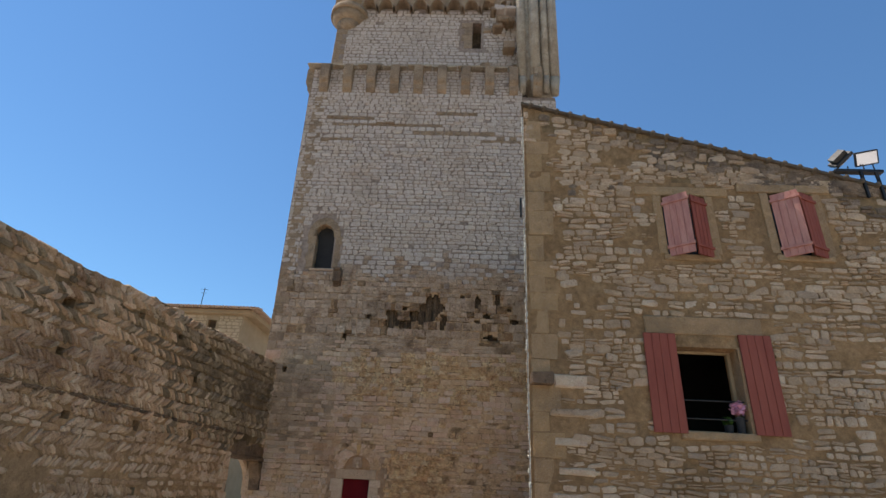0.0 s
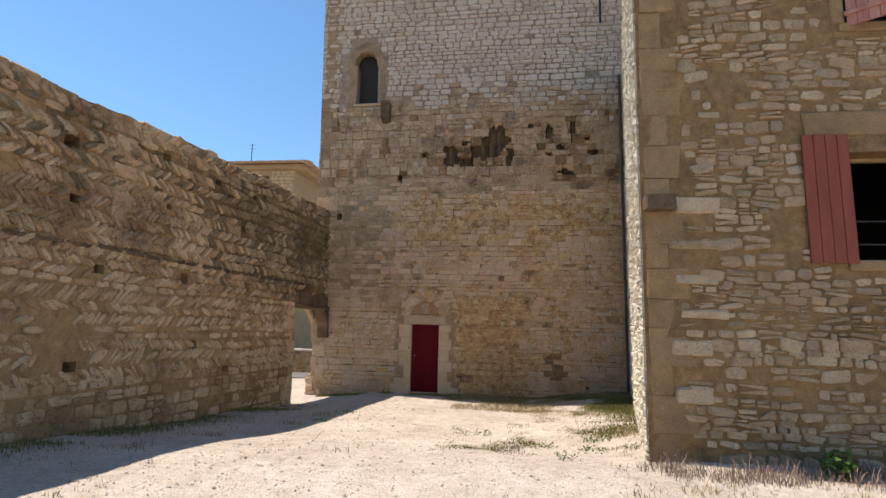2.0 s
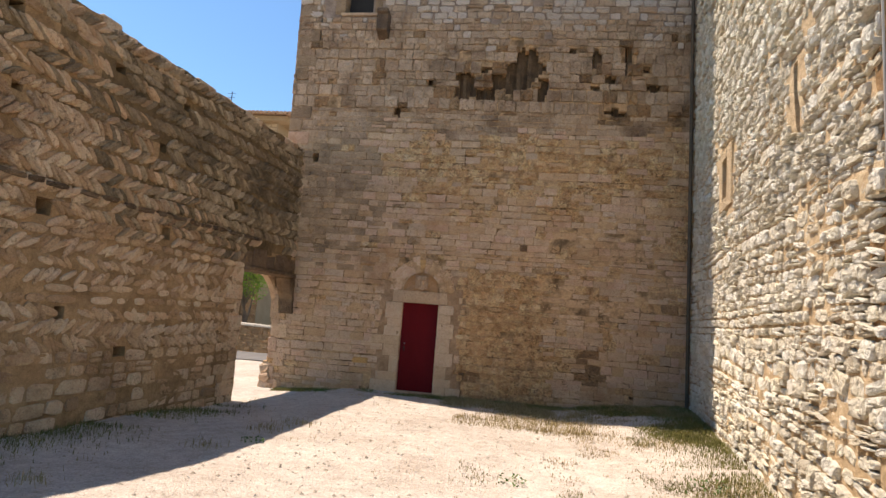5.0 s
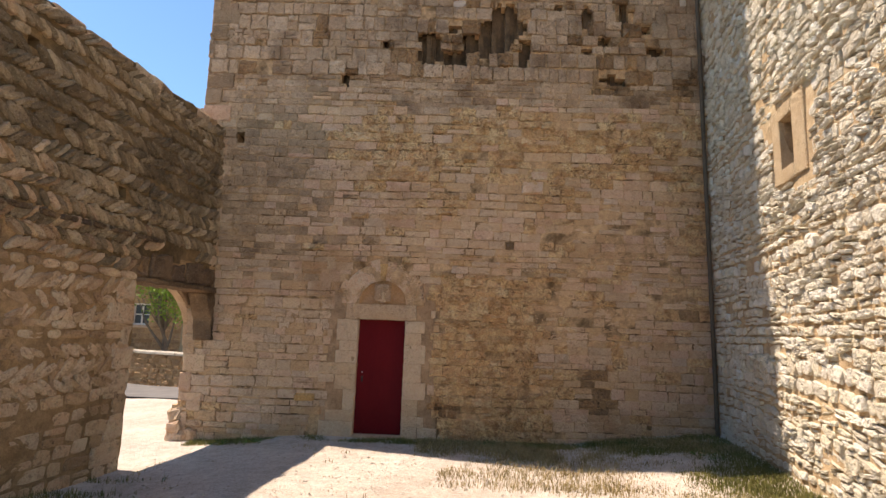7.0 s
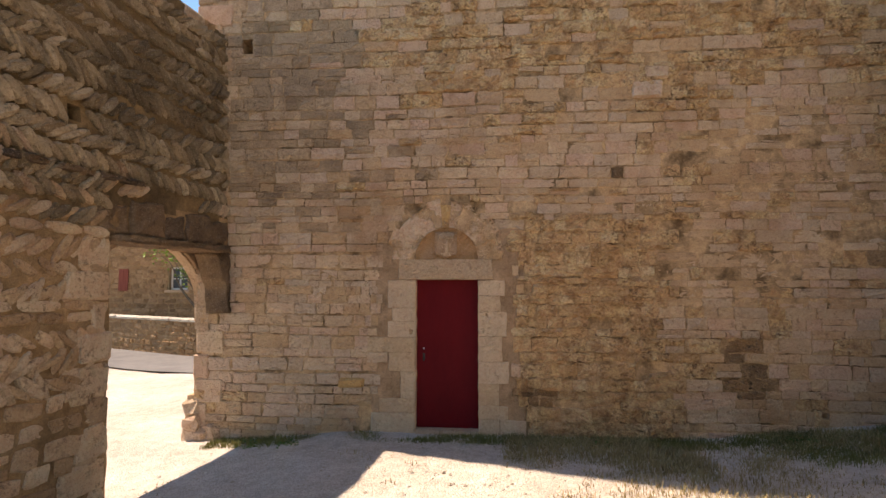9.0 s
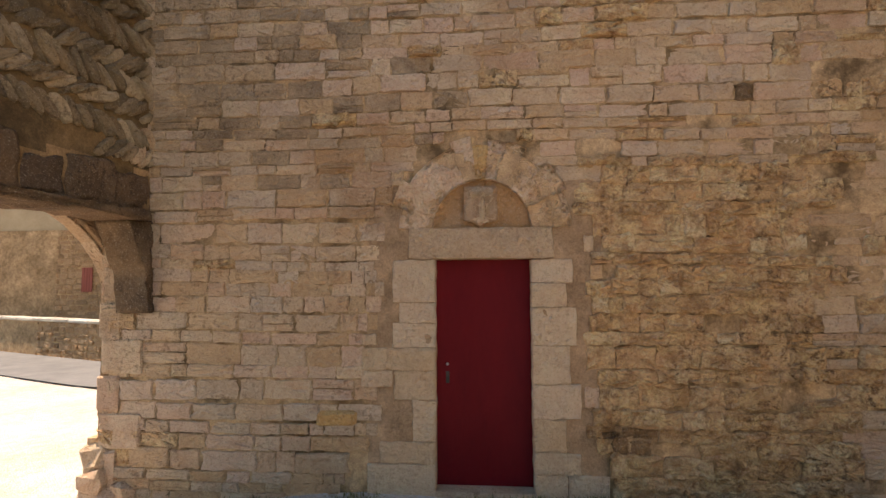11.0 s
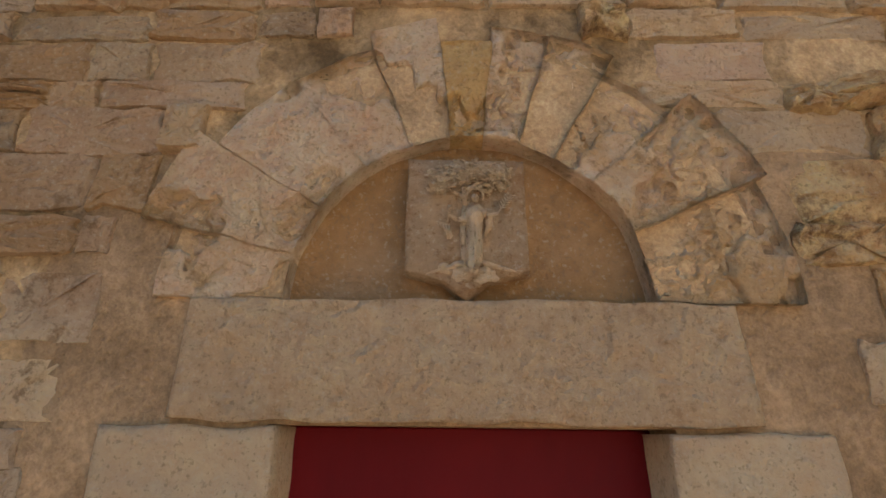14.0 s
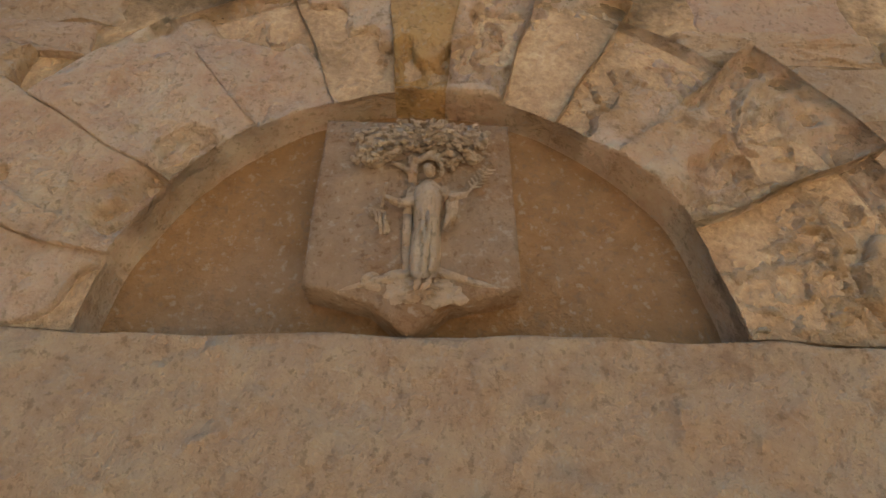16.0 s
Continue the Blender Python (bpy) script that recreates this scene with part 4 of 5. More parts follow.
rough_prism("lintel", TOWER, [(-3.66, 1.935), (-2.46, 1.935), (-2.475, 2.188), (-3.655, 2.188)], -0.28, 0.026, M_DRESSED, tower, "rough dressed stone lintel over the door", 0.006, 0.009, 0.01, 36)
# relieving arch of wedge stones round a sunk half-round panel
LU, LV, LR = -3.05, 2.19, 0.405
cuts = (0, 24, 44, 60, 73, 85, 96, 110, 128, 148, 166, 180)
for k, (a, b) in enumerate(zip(cuts, cuts[1:])):
    r1 = 0.73 + 0.045 * math.sin(k * 2.3)
    ring = arc(LU, LV, LR, a + 0.02, b - 0.02, 4) + list(reversed(arc(LU, LV, r1, a + 0.02, b - 0.02, 4)))
    rough_prism("voussoir", TOWER, ring, -0.14, 0.026 + 0.006 * math.sin(k * 1.7), M_KEYSTONE if k == 5 else M_ARCHSTONE, t_front, "", 0.002, 0.008, 0.008, 40, 0.03)
bm = bmesh.new()
prism(bm, arc(LU, LV, 0.412, 0, 180, 24) + list(reversed(arc(LU, LV, 0.68, 0, 180, 24))), -0.13, 0.006, TOWER.at)
part("arch_mortar", bm, M_WASH, t_front)
rough_prism("tympanum", TOWER, arc(LU, LV - 0.02, 0.45, 0, 180, 24), -0.118, -0.035, M_TYMPANUM, tower, "sunk rusty sandstone half-round panel over the door", 0.004, 0.004, 0.03, 12)
shield = rough_prism("shield", TOWER, [(-3.194, 2.254), (-3.11, 2.234), (-3.057, 2.188), (-3.005, 2.234), (-2.917, 2.254), (-2.919, 2.532), (-3.195, 2.536)], -0.11, 0.02, M_SHIELD, tower,
                     "carved grey stone coat of arms", 0.006, 0.0025, 0.02, 10)


def build_relief():
    """Worn carving on the shield: a tree with a leafy crown, a robed upright shape with outspread arms, and a mound."""
    bm = bmesh.new()
    rg = random.Random(8)
    S = 0.000405

    def P(x, y, n):
        k = (y - 88) / 602
        u = -3.0525 + (x - 551 - 10 * k) / (646 + 120 * k) * 0.288
        return TOWER.at(u, 2.53 - 0.278 * k - 1.2 * n, 0.018 + 2.1 * n)

    def blob(x, y, n, r, sx=1.0, sz=1.0, sub=2, flat=0.6, rough=0.25):
        m = Matrix.Translation(P(x, y, n)) @ Matrix.Rotation(rg.uniform(-0.6, 0.6), 4, "Y") @ Matrix.Diagonal((sx, flat, sz, 1))
        for v in bmesh.ops.create_icosphere(bm, subdivisions=sub, radius=r, matrix=m)["verts"]:
            v.co += Vector((1, 1, 1)) * rough * r * noise.noise(v.co * 0.9 / r)

    def tube(path, r0, r1, seg=8):
        m = len(path) - 1
        for i, (a, b) in enumerate(zip(path, path[1:])):
            ra, rb = r0 + (r1 - r0) * i / m, r0 + (r1 - r0) * (i + 1) / m
            rod(bm, P(*a), P(*b), ra, seg, rb)

    # leafy crown: a lumpy mass in lobes, covered with curled leaves
    for x, y, rx, ry in ((420, 190, 100, 75), (520, 150, 110, 70), (620, 140, 110, 65), (710, 165, 85, 75), (650, 230, 50, 50), (390, 235, 65, 40), (740, 215, 50, 45)):
        blob(x, y, 0.001, rx * S, 1.0, ry / rx, 2, 0.3)
        for _ in range(int(rx * ry / 120)):
            a, rr = rg.uniform(0, math.tau), rg.random() ** 0.5
            n = 0.3 * rx * S * math.sqrt(max(0.0, 1 - rr * rr)) + 0.002
            blob(x + rx * rr * math.cos(a), y + ry * rr * math.sin(a), n, rg.uniform(0.003, 0.0058), rg.uniform(0.7, 1.6), rg.uniform(0.5, 1.0), 1, rg.uniform(0.5, 1.1), 0.5)
    tube([(540, 655, 0.001), (530, 560, 0.003), (527, 450, 0.004), (538, 340, 0.004), (532, 235, 0.006)], 0.0065, 0.006)
    tube([(536, 300, 0.005), (505, 275, 0.005), (465, 255, 0.005)], 0.005, 0.003)
    tube([(540, 260, 0.006), (575, 230, 0.006), (610, 205, 0.006)], 0.006, 0.004)
    # robed body, lofted with hanging folds
    prof = ((318, 16), (334, 34), (352, 52), (385, 57), (430, 50), (480, 46), (530, 52), (580, 55), (620, 52), (650, 44))
    seg, rings = 24, []
    for y, hw in prof:
        ring = []
        for i in range(seg + 1):
            a = math.pi * i / seg
            fold = 1 + 0.1 * math.sin(a * 9 + y * 0.01) * sstep(360, 520, y)
            ring.append(bm.verts.new(P(592 - hw * math.cos(a), y, -0.002 + (0.006 + 0.0002 * hw) * math.sin(a) * fold)))
        rings.append(ring)
    for a, b in zip(rings, rings[1:]):
        for i in range(seg):
            bm.faces.new((a[i], b[i], b[i + 1], a[i + 1]))
    bm.faces.new(rings[-1])
    for x, y, k in ((598, 500, 60), (585, 560, 70), (610, 590, 45), (575, 470, 40)):
        tube([(x, y - k, 0.014), (x + 8, y, 0.0155), (x + 4, y + k, 0.014)], 0.002, 0.003, 6)
    blob(592, 291, 0.012, 0.0095, 0.85, 1.2, 2, 1.0, 0.1)
    halo = [(590 + 45 * math.cos(radians(a)), 285 - 47 * math.sin(radians(a)), 0.008) for a in range(-25, 206, 15)]
    tube(halo, 0.0032, 0.0032, 6)
    # arms, sleeve, palm branch and grid
    tube([(548, 405, 0.008), (495, 410, 0.008), (450, 388, 0.008)], 0.008, 0.004)
    tube([(640, 362, 0.008), (660, 388, 0.009), (720, 374, 0.009)], 0.009, 0.004)
    for x, y0, y1 in ((672, 390, 480), (684, 385, 465), (660, 395, 497)):
        tube([(x, y0, 0.007), (x + 3, (y0 + y1) / 2, 0.008), (x - 6, y1, 0.006)], 0.004, 0.0035, 6)
    tube([(452, 335, 0.006), (446, 390, 0.008), (440, 425, 0.006)], 0.0022, 0.0022, 6)
    tube([(395, 428, 0.004), (452, 440, 0.004)], 0.0022, 0.0022, 6)
    for i in range(4):
        tube([(398 + i * 17, 428 + i * 4, 0.004), (412 + i * 15, 455 + i * 20 if i < 2 else 515, 0.004)], 0.0022, 0.002, 6)
    blob(450, 490, 0.001, 0.009, 0.8, 1.5, 2, 0.4)
    tube([(715, 378, 0.008), (755, 325, 0.006), (790, 272, 0.004)], 0.002, 0.0015, 6)
    for i in range(6):
        x, y = 738 + i * 9, 345 - i * 13
        tube([(x, y, 0.006), (x - 14, y - 22, 0.005)], 0.0022, 0.001, 5)
        tube([(x, y, 0.006), (x + 32, y - 4, 0.005)], 0.0022, 0.001, 5)
    # sloping ground, mound with roots and feet
    tube([(545, 640, 0.002), (430, 668, 0.001), (310, 702, -0.001)], 0.007, 0.0035)
    tube([(640, 635, 0.002), (740, 660, 0.001), (865, 690, -0.001)], 0.007, 0.0035)
    for _ in range(46):
        x = rg.gauss(585, 75)
        blob(x, rg.uniform(660, 730) - 0.1 * abs(x - 585), 0.001, rg.uniform(0.006, 0.013), 1.3, 0.8, 2, 0.45, 0.5)
    for a in range(-70, 71, 20):
        tube([(590, 665, 0.006), (590 + 60 * math.sin(radians(a)), 665 + 55 * math.cos(radians(a)), 0.004)], 0.0045, 0.002, 6)
    blob(575, 668, 0.01, 0.006, 0.8, 1.5), blob(603, 670, 0.01, 0.006, 0.8, 1.5)
    part("relief", bm, M_RELIEF, shield, "worn carved relief with leafy crown and mound", True)


build_relief()

for u0, u1, v0, v1, m in ((-0.72, -0.35, 4.2, 4.42, M_ARCHSTONE), (-4.42, -4.1, 0.56, 0.68, M_KEYSTONE), (-0.55, -0.28, 4.44, 4.6, M_ARCHSTONE)):
    block("stone", TOWER, u0, u1, v0, v1, -0.05, 0.055, m, t_front, "", 0.02, 0.012)

# ---- tower window, bracket and iron ties ----
win = empty("window", "", "")
win.parent = tower
for k, (v0, v1) in enumerate(((8.6, 8.95), (8.95, 9.25), (9.25, 9.6), (9.6, 9.9))):
    e = 0.06 * (k % 2)
    block("surround_stone", TOWER, -5.66 - e, -5.415, v0, v1, -0.3, 0.025, M_OCHREGREY, win)
    block("surround_stone", TOWER, -4.705, -4.52 + e, v0, v1, -0.3, 0.025, M_OCHREGREY, win)
for k in range(6):
    a, b = 30 * k, 30 * (k + 1)
    ring = [(-5.06 + 0.355 * math.cos(radians(q)), 9.88 + 0.5 * math.sin(radians(q))) for q in (a, a + 10, a + 20, b)]
    ring += [(-5.06 + 0.6 * math.cos(radians(q)), 9.88 + 0.78 * math.sin(radians(q))) for q in (b, a + 20, a + 10, a)]
    rough_prism("arch_stone", TOWER, ring, -0.3, 0.025, M_OCHREGREY, win, "", 0.015, 0.01)
block("sill", TOWER, -5.5, -4.6, 8.55, 8.63, -0.4, 0.06, M_DRESSED, win, "stone window sill")
# near-black sheet paints the shade inside the opening
block("dark_pane", TOWER, -5.46, -4.66, 8.6, 10.45, -0.36, -0.34, M_DARKROOM, win, "near-black sheet painting the darkness of the window opening", 0, 0)
bm = bmesh.new()
prism(bm, [(0, 0), (0.32, 0.12), (0.32, 0.5), (0.38, 0.52), (0.38, 0.62), (0, 0.62)], -0.13, 0.13, lambda u, v, n: Vector((-4.42 + n, 16.86 - u, 7.95 + v)))
bmesh.ops.bevel(bm, geom=list(bm.edges), offset=0.02, segments=1, affect="EDGES")
part("bracket", bm, M_DARKSTONE, tower, "weathered projecting stone bracket")
for x, z in ((1.95, 11.3), (2.5, 14.6)):
    bm = bmesh.new()
    box(bm, (x - 0.03, 16.76, z - 0.4), (x + 0.03, 16.82, z + 0.4), 0.008)
    part("iron_tie", bm, M_DARKMETAL, tower, "dark iron wall tie")

# ---- gallery on corbels and the upper shaft ----
def corbel_profile():
    return [(0, 16.55), (0.1, 16.6), (0.2, 16.72), (0.24, 16.95), (0.32, 17.02), (0.37, 17.15), (0.38, 17.85), (0, 17.85)]


bm = bmesh.new()
prism(bm, corbel_profile(), -0.19, 0.19, lambda u, v, n: Vector((n, 16.87 - u, v)))
bmesh.ops.bevel(bm, geom=list(bm.edges), offset=0.025, segments=1, affect="EDGES")
corbel = part("corbel", bm, M_OCHREGREY, tower, "long weathered stone corbel")
corbel.location = (-6.15, 0, 0)
for i in range(1, 10):
    c = new("corbel", corbel.data)
    c.parent = tower
    c.location = (-6.15 + 0.985 * i, 0, 0.02 * math.sin(i * 3.1))
    tagged(c, "long weathered stone corbel")
bm = bmesh.new()
prism(bm, corbel_profile(), -0.19, 0.19, lambda u, v, n: Vector((-6.72 - u * 0.75, 17.05 + n, v)))
part("corbel", bm, M_OCHREGREY, tower, "long weathered stone corbel")
GAL = Plane((0, 16.83), (1, 0))
gal = panel("gallery_wall", GAL, TX0 - 0.25, 2.1, 16.3, 17.85, 0.25, 0.6, [], [M_MORTAR_G, M_HOLE], tower, "grey rubble between the corbels")
rng = random.Random(31)
lay(gal, GAL, courses(rng, TX0 - 0.25, 2.1, 16.3, 17.8, (0.12, 0.2), (0.14, 0.34), (0.01, 0.03), 0.02, wave=0.03), "rubble", M_GREY)
for i in range(8):
    block("ledge_slab", GAL, TX0 - 0.5 + i * 1.06, TX0 - 0.5 + (i + 1) * 1.06 - 0.02, 17.85, 17.92 + 0.03 * (i % 3), -0.9, 0.3 - 0.05 * (i % 2), M_BUTTRESS, tower, "", 0.03, 0.012)
SHAFT = Plane((0, 17.6), (1, 0))
shaft = panel("upper_wall", SHAFT, -6.3, 2.4, 16.5, 22.4, 0.25, 0.9, [(-0.02, 0.38, 19.95, 21.55, 0.6)], [M_MORTAR_G, M_HOLE], tower, "pale grey rubble upper wall")
lay(shaft, SHAFT, courses(rng, -5.85, 2.3, 17.9, 22.3, (0.14, 0.24), (0.16, 0.4), (0.01, 0.03), 0.022,
                          lambda u, v, w, h: not inside([(-0.6, 0.45, 19.8, 21.7)], u, v, w, h), 0.04, 0.08, 0.03, 0.02), "rubble", M_GREY)
for k in range(14):
    w = 0.3 + 0.22 * (k % 2)
    block("quoin", SHAFT, -6.33, -6.33 + w, 17.95 + 0.31 * k, 18.24 + 0.31 * k, -0.4, 0.03, M_OCHREGREY, shaft)
for k in range(52):
    w = 0.28 + 0.2 * (k % 2)
    cut = 0.1 + 0.03 * (k % 2) if 0 < k < 7 else 0.0
    block("quoin", TOWER, TX0 - 0.02 + cut, TX0 + w, 0.02 + 0.315 * k, 0.32 + 0.315 * k, -0.4, 0.03, M_OCHREGREY if k > 17 else M_DRESSED if 3 < k < 7 else M_ASHLAR, t_front)
for k, (v0, v1) in enumerate(((19.95, 20.4), (20.4, 20.8), (20.8, 21.2), (21.2, 21.55))):
    block("surround_stone", SHAFT, -0.4 - 0.12 * (k % 2), -0.03, v0, v1 - 0.02, -0.3, 0.03, M_OCHREGREY, shaft)
slab_box("shaft_side", (-6.3, 18.5, 16.5), (-5.6, 26.4, 24.6), M_MORTAR_G, tower)
slab_box("shaft_side", (2.6, 18.9, 16.5), (3.3, 26.4, 24.6), M_MORTAR_G, tower)
slab_box("shaft_back", (-6.3, 25.9, 16.5), (3.3, 26.5, 24.6), M_MORTAR_G, tower)
# crowning row of small arches
for i in range(9):
    u0 = -5.35 + i * 0.8
    out = [(u0, 22.3), (u0 + 0.1, 22.05), (u0 + 0.16, 22.25)] + arc(u0 + 0.44, 22.3, 0.27, 170, 10, 6) + [(u0 + 0.72, 22.25), (u0 + 0.78, 22.05), (u0 + 0.796, 22.3), (u0 + 0.796, 22.84), (u0, 22.84)]
    bm = bmesh.new()
    prism(bm, out, -0.2, 0.4, SHAFT.at)
    part("machicolation", bm, M_OCHREGREY, tower, "small stone machicolation arch")
bm = bmesh.new()
box(bm, (-6.35, 17.2, 22.85), (1.9, 18.4, 25.6), 0.03)
part("parapet", bm, M_GREY, tower, "pale stone parapet")
bm = bmesh.new()
for r0, r1, z0, z1 in ((0.2, 0.55, 21.0, 21.35), (0.55, 0.85, 21.35, 21.75), (0.9, 0.9, 21.75, 22.05), (0.8, 0.82, 22.05, 25.6)):
    rod(bm, (-5.85, 17.75, z0), (-5.85, 17.75, z1), r0, 24, r1)
part("corner_turret", bm, M_OCHREGREY, tower, "round corbelled stone corner turret", True)
# clustered buttress with rounded shafts and the broken masonry beside it
bm = bmesh.new()
box(bm, (2.0, 16.78, 17.4), (3.55, 19.0, 25.6), 0.06)
for x, y, r in ((2.1, 16.8, 0.2), (2.65, 16.7, 0.22), (3.08, 16.72, 0.16), (3.45, 16.8, 0.22)):
    rod(bm, (x, y, 17.5), (x, y, 25.6), r, 16)
    rod(bm, (x, y + 0.14, 16.75), (x, y, 17.5), r * 0.75, 16, r)
part("buttress", bm, M_BUTTRESS, tower, "clustered round-shafted stone buttress", True)
rg = random.Random(77)
for _ in range(34):
    u, v = rg.uniform(0.5, 2.1), rg.choice((rg.uniform(17.9, 18.7), rg.uniform(20.9, 22.9)))
    w, h = rg.uniform(0.1, 0.28), rg.uniform(0.07, 0.18)
    block("broken_stone", SHAFT, u - w, u + w, v - h, v + h, -0.15, rg.uniform(0.1, 0.6) * (0.6 if v < 20 else 1), M_OCHREGREY if rg.random() < 0.6 else M_GREY, shaft, "", 0.05, 0.04)
block("beam_socket", SHAFT, 1.35, 1.85, 19.55, 19.95, -0.2, 0.5, M_OCHREGREY, tower, "projecting stone socket")

# ---- passage head and corbel ----
for k, (u0, u1, v1) in enumerate(((-0.02, 0.36, 2.66), (0.37, 0.86, 2.74), (0.87, 1.2, 2.64), (1.21, 1.64, 2.72), (1.65, 2.04, 2.68))):
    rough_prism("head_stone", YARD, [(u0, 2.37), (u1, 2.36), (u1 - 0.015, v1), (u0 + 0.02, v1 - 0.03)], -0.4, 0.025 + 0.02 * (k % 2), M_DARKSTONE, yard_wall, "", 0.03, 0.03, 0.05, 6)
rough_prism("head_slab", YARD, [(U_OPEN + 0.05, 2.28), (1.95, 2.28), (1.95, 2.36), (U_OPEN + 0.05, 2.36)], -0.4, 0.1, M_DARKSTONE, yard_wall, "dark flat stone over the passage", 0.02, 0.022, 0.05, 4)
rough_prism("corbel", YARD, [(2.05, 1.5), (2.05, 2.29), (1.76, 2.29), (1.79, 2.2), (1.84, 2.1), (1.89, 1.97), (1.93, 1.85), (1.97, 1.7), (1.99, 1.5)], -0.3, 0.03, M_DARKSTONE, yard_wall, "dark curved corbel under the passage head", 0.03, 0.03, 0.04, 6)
for k in range(9):
    a0, a1 = 180 - 20 * k, 160 - 20 * k
    ring = arc(ARCH_U, ARCH_V, ARCH_R + 0.02, a0, a1, 3) + list(reversed(arc(ARCH_U, ARCH_V, ARCH_R + 0.17, a0, a1, 3)))
    rough_prism("voussoir", YARD, [(min(max(u, U_OPEN - 0.1), U_END + 0.05), min(v, 2.56)) for u, v in ring], -0.57, -0.38, M_DRESSED, yard_wall, "", 0.012, 0.008, 0.08, 2)
for k in range(9):
    z0 = -0.3 + k * 0.29
    block("jamb_stone", YARD, U_OPEN - 0.22 - 0.13 * ((k * 5) % 3), U_OPEN + 0.015 * math.sin(k * 4), z0, z0 + 0.275, -0.79, 0.02 + 0.012 * (k % 2), M_HERRING, yard_wall, "", 0.03, 0.018)
for u0, u1, v0, v1, n1 in ((-6.5, -6.12, -0.25, 0.0, 0.1), (-6.46, -6.24, 0.0, 0.16, 0.14), (-6.2, -6.0, -0.2, 0.06, 0.07), (-6.5, -6.26, 0.16, 0.38, 0.06)):
    block("broken_stone", TOWER, u0, u1, v0, v1, -0.1, n1, M_ASHLAR, tower, "broken stone at the tower foot", 0.045, 0.03)
# uneven coping of flat stones
rng = random.Random(9)
u = yu(5.0)
while u < U_END - 0.1:
    w = rng.uniform(0.18, 0.5)
    z = y_top(u + w / 2)
    block("coping_stone", YARD, u, u + w - 0.015, z - 0.25, z + rng.uniform(0.0, 0.05), -0.78, rng.uniform(-0.02, 0.04), M_HERRING, yard_wall, "", 0.025, 0.02)
    u += w

# ---- house: quoins, windows, shutters ----
rng = random.Random(14)
v = 0.25
k = 0
while v < 8.9:
    h = rng.uniform(0.3, 0.55)
    w = 0.3 + 0.2 * (k % 2) + rng.uniform(0, 0.1)
    block("quoin", HF, CORNER.x + 0.045, CORNER.x + w, v, v + h - 0.004, -0.1, 0.016, M_OCHRE, h_front, "", 0.012, 0.012)
    v += h
    k += 1
block("bracket", HF, CORNER.x + 0.02, CORNER.x + 0.4, 3.42, 3.62, -0.1, 0.22, M_DARKSTONE, house, "projecting grey stone bracket on the corner", 0.02, 0.012)
block("bracket_stone", HF, CORNER.x + 0.42, CORNER.x + 1.0, 3.4, 3.62, -0.1, 0.03, M_HOUSE, h_front, "", 0.02, 0.012)
for u0, u1, v0, v1 in ((1.5, 2.25, 2.92, 3.05), (1.55, 2.1, 2.45, 2.6), (1.48, 1.98, 1.55, 1.75), (1.5, 1.95, 0.95, 1.15), (1.6, 2.2, 2.0, 2.14)):
    block("long_stone", HF, u0, u1, v0, v1, -0.1, 0.035, M_HOUSE, h_front, "", 0.03, 0.012)


def board_shutter(name, w, h, mat, mat_in, parent, m, battens, label):
    """A ledged board shutter: upright boards with two ledges across; x from the hinge, z up, face to -y."""
    bm = bmesh.new()
    n = 4
    face = []
    for i in range(n):
        face += [(w * i / n + 0.006, -0.015), (w * (i + 1) / n - 0.006, -0.015)]
        if i < n - 1:
            face += [(w * (i + 1) / n - 0.003, -0.003), (w * (i + 1) / n + 0.003, -0.003)]
    prism(bm, face + [(w - 0.006, 0.015), (0.006, 0.015)], 0, h, lambda u, v, k: Vector((u, v, k)))
    bmesh.ops.transform(bm, matrix=m, verts=bm.verts)
    sh = part(name, bm, mat, parent, label)
    for z in battens:
        bm = bmesh.new()
        box(bm, (-0.02, -0.045, z - 0.03), (w + 0.02, -0.015, z + 0.03), 0.006)
        bmesh.ops.transform(bm, matrix=m, verts=bm.verts)
        part("shutter_ledge", bm, mat_in, parent)
    for z in battens:
        bm = bmesh.new()
        box(bm, (-0.02, 0.014, z - 0.018), (w * 0.7, 0.022, z + 0.018), 0.003)
        bmesh.ops.transform(bm, matrix=m, verts=bm.verts)
        part("strap_hinge", bm, mat, parent)
    return sh


def house_window(u0, u1, v0, v1, lint, label):
    w = empty("window", label, "")
    w.parent = house
    block("lintel", HF, *lint, -0.2, 0.03, M_OCHRE, w, "ochre stone lintel", 0.02, 0.01)
    block("sill", HF, u0 - 0.1, u1 + 0.1, v0 - 0.13, v0, -0.3, 0.05, M_OCHRE, w, "ochre stone sill", 0.02, 0.008)
    for a, b in ((u0 - 0.16, u0 + 0.002), (u1 - 0.002, u1 + 0.16)):
        block("jamb", HF, a, b, v0, v1, -0.35, 0.02, M_OCHRE, w, "", 0.012, 0.006)
    for a, b, c, d in ((u0, u0 + 0.06, v0, v1), (u1 - 0.06, u1, v0, v1), (u0 + 0.06, u1 - 0.06, v1 - 0.06, v1), (u0 + 0.06, u1 - 0.06, v0, v0 + 0.05)):
        block("frame", HF, a, b, c, d, -0.34, -0.28, M_FRAME, w, "pale weathered window frame", 0.004, 0)
    return w


w1 = house_window(3.74, 4.8, 2.78, 4.22, (3.24, 5.3, 4.42, 4.76), "open window with dark room behind")
block("inner_lintel", HF, 3.72, 4.82, 4.22, 4.42, -0.3, 0.0, M_OCHRE, w1, "", 0.015, 0.008)
for z in (3.3, 3.0):
    bm = bmesh.new()
    rod(bm, (3.75, 9.28, z), (4.79, 9.28, z), 0.012)
    part("window_bar", bm, M_DARKMETAL, w1, "thin dark iron bar")
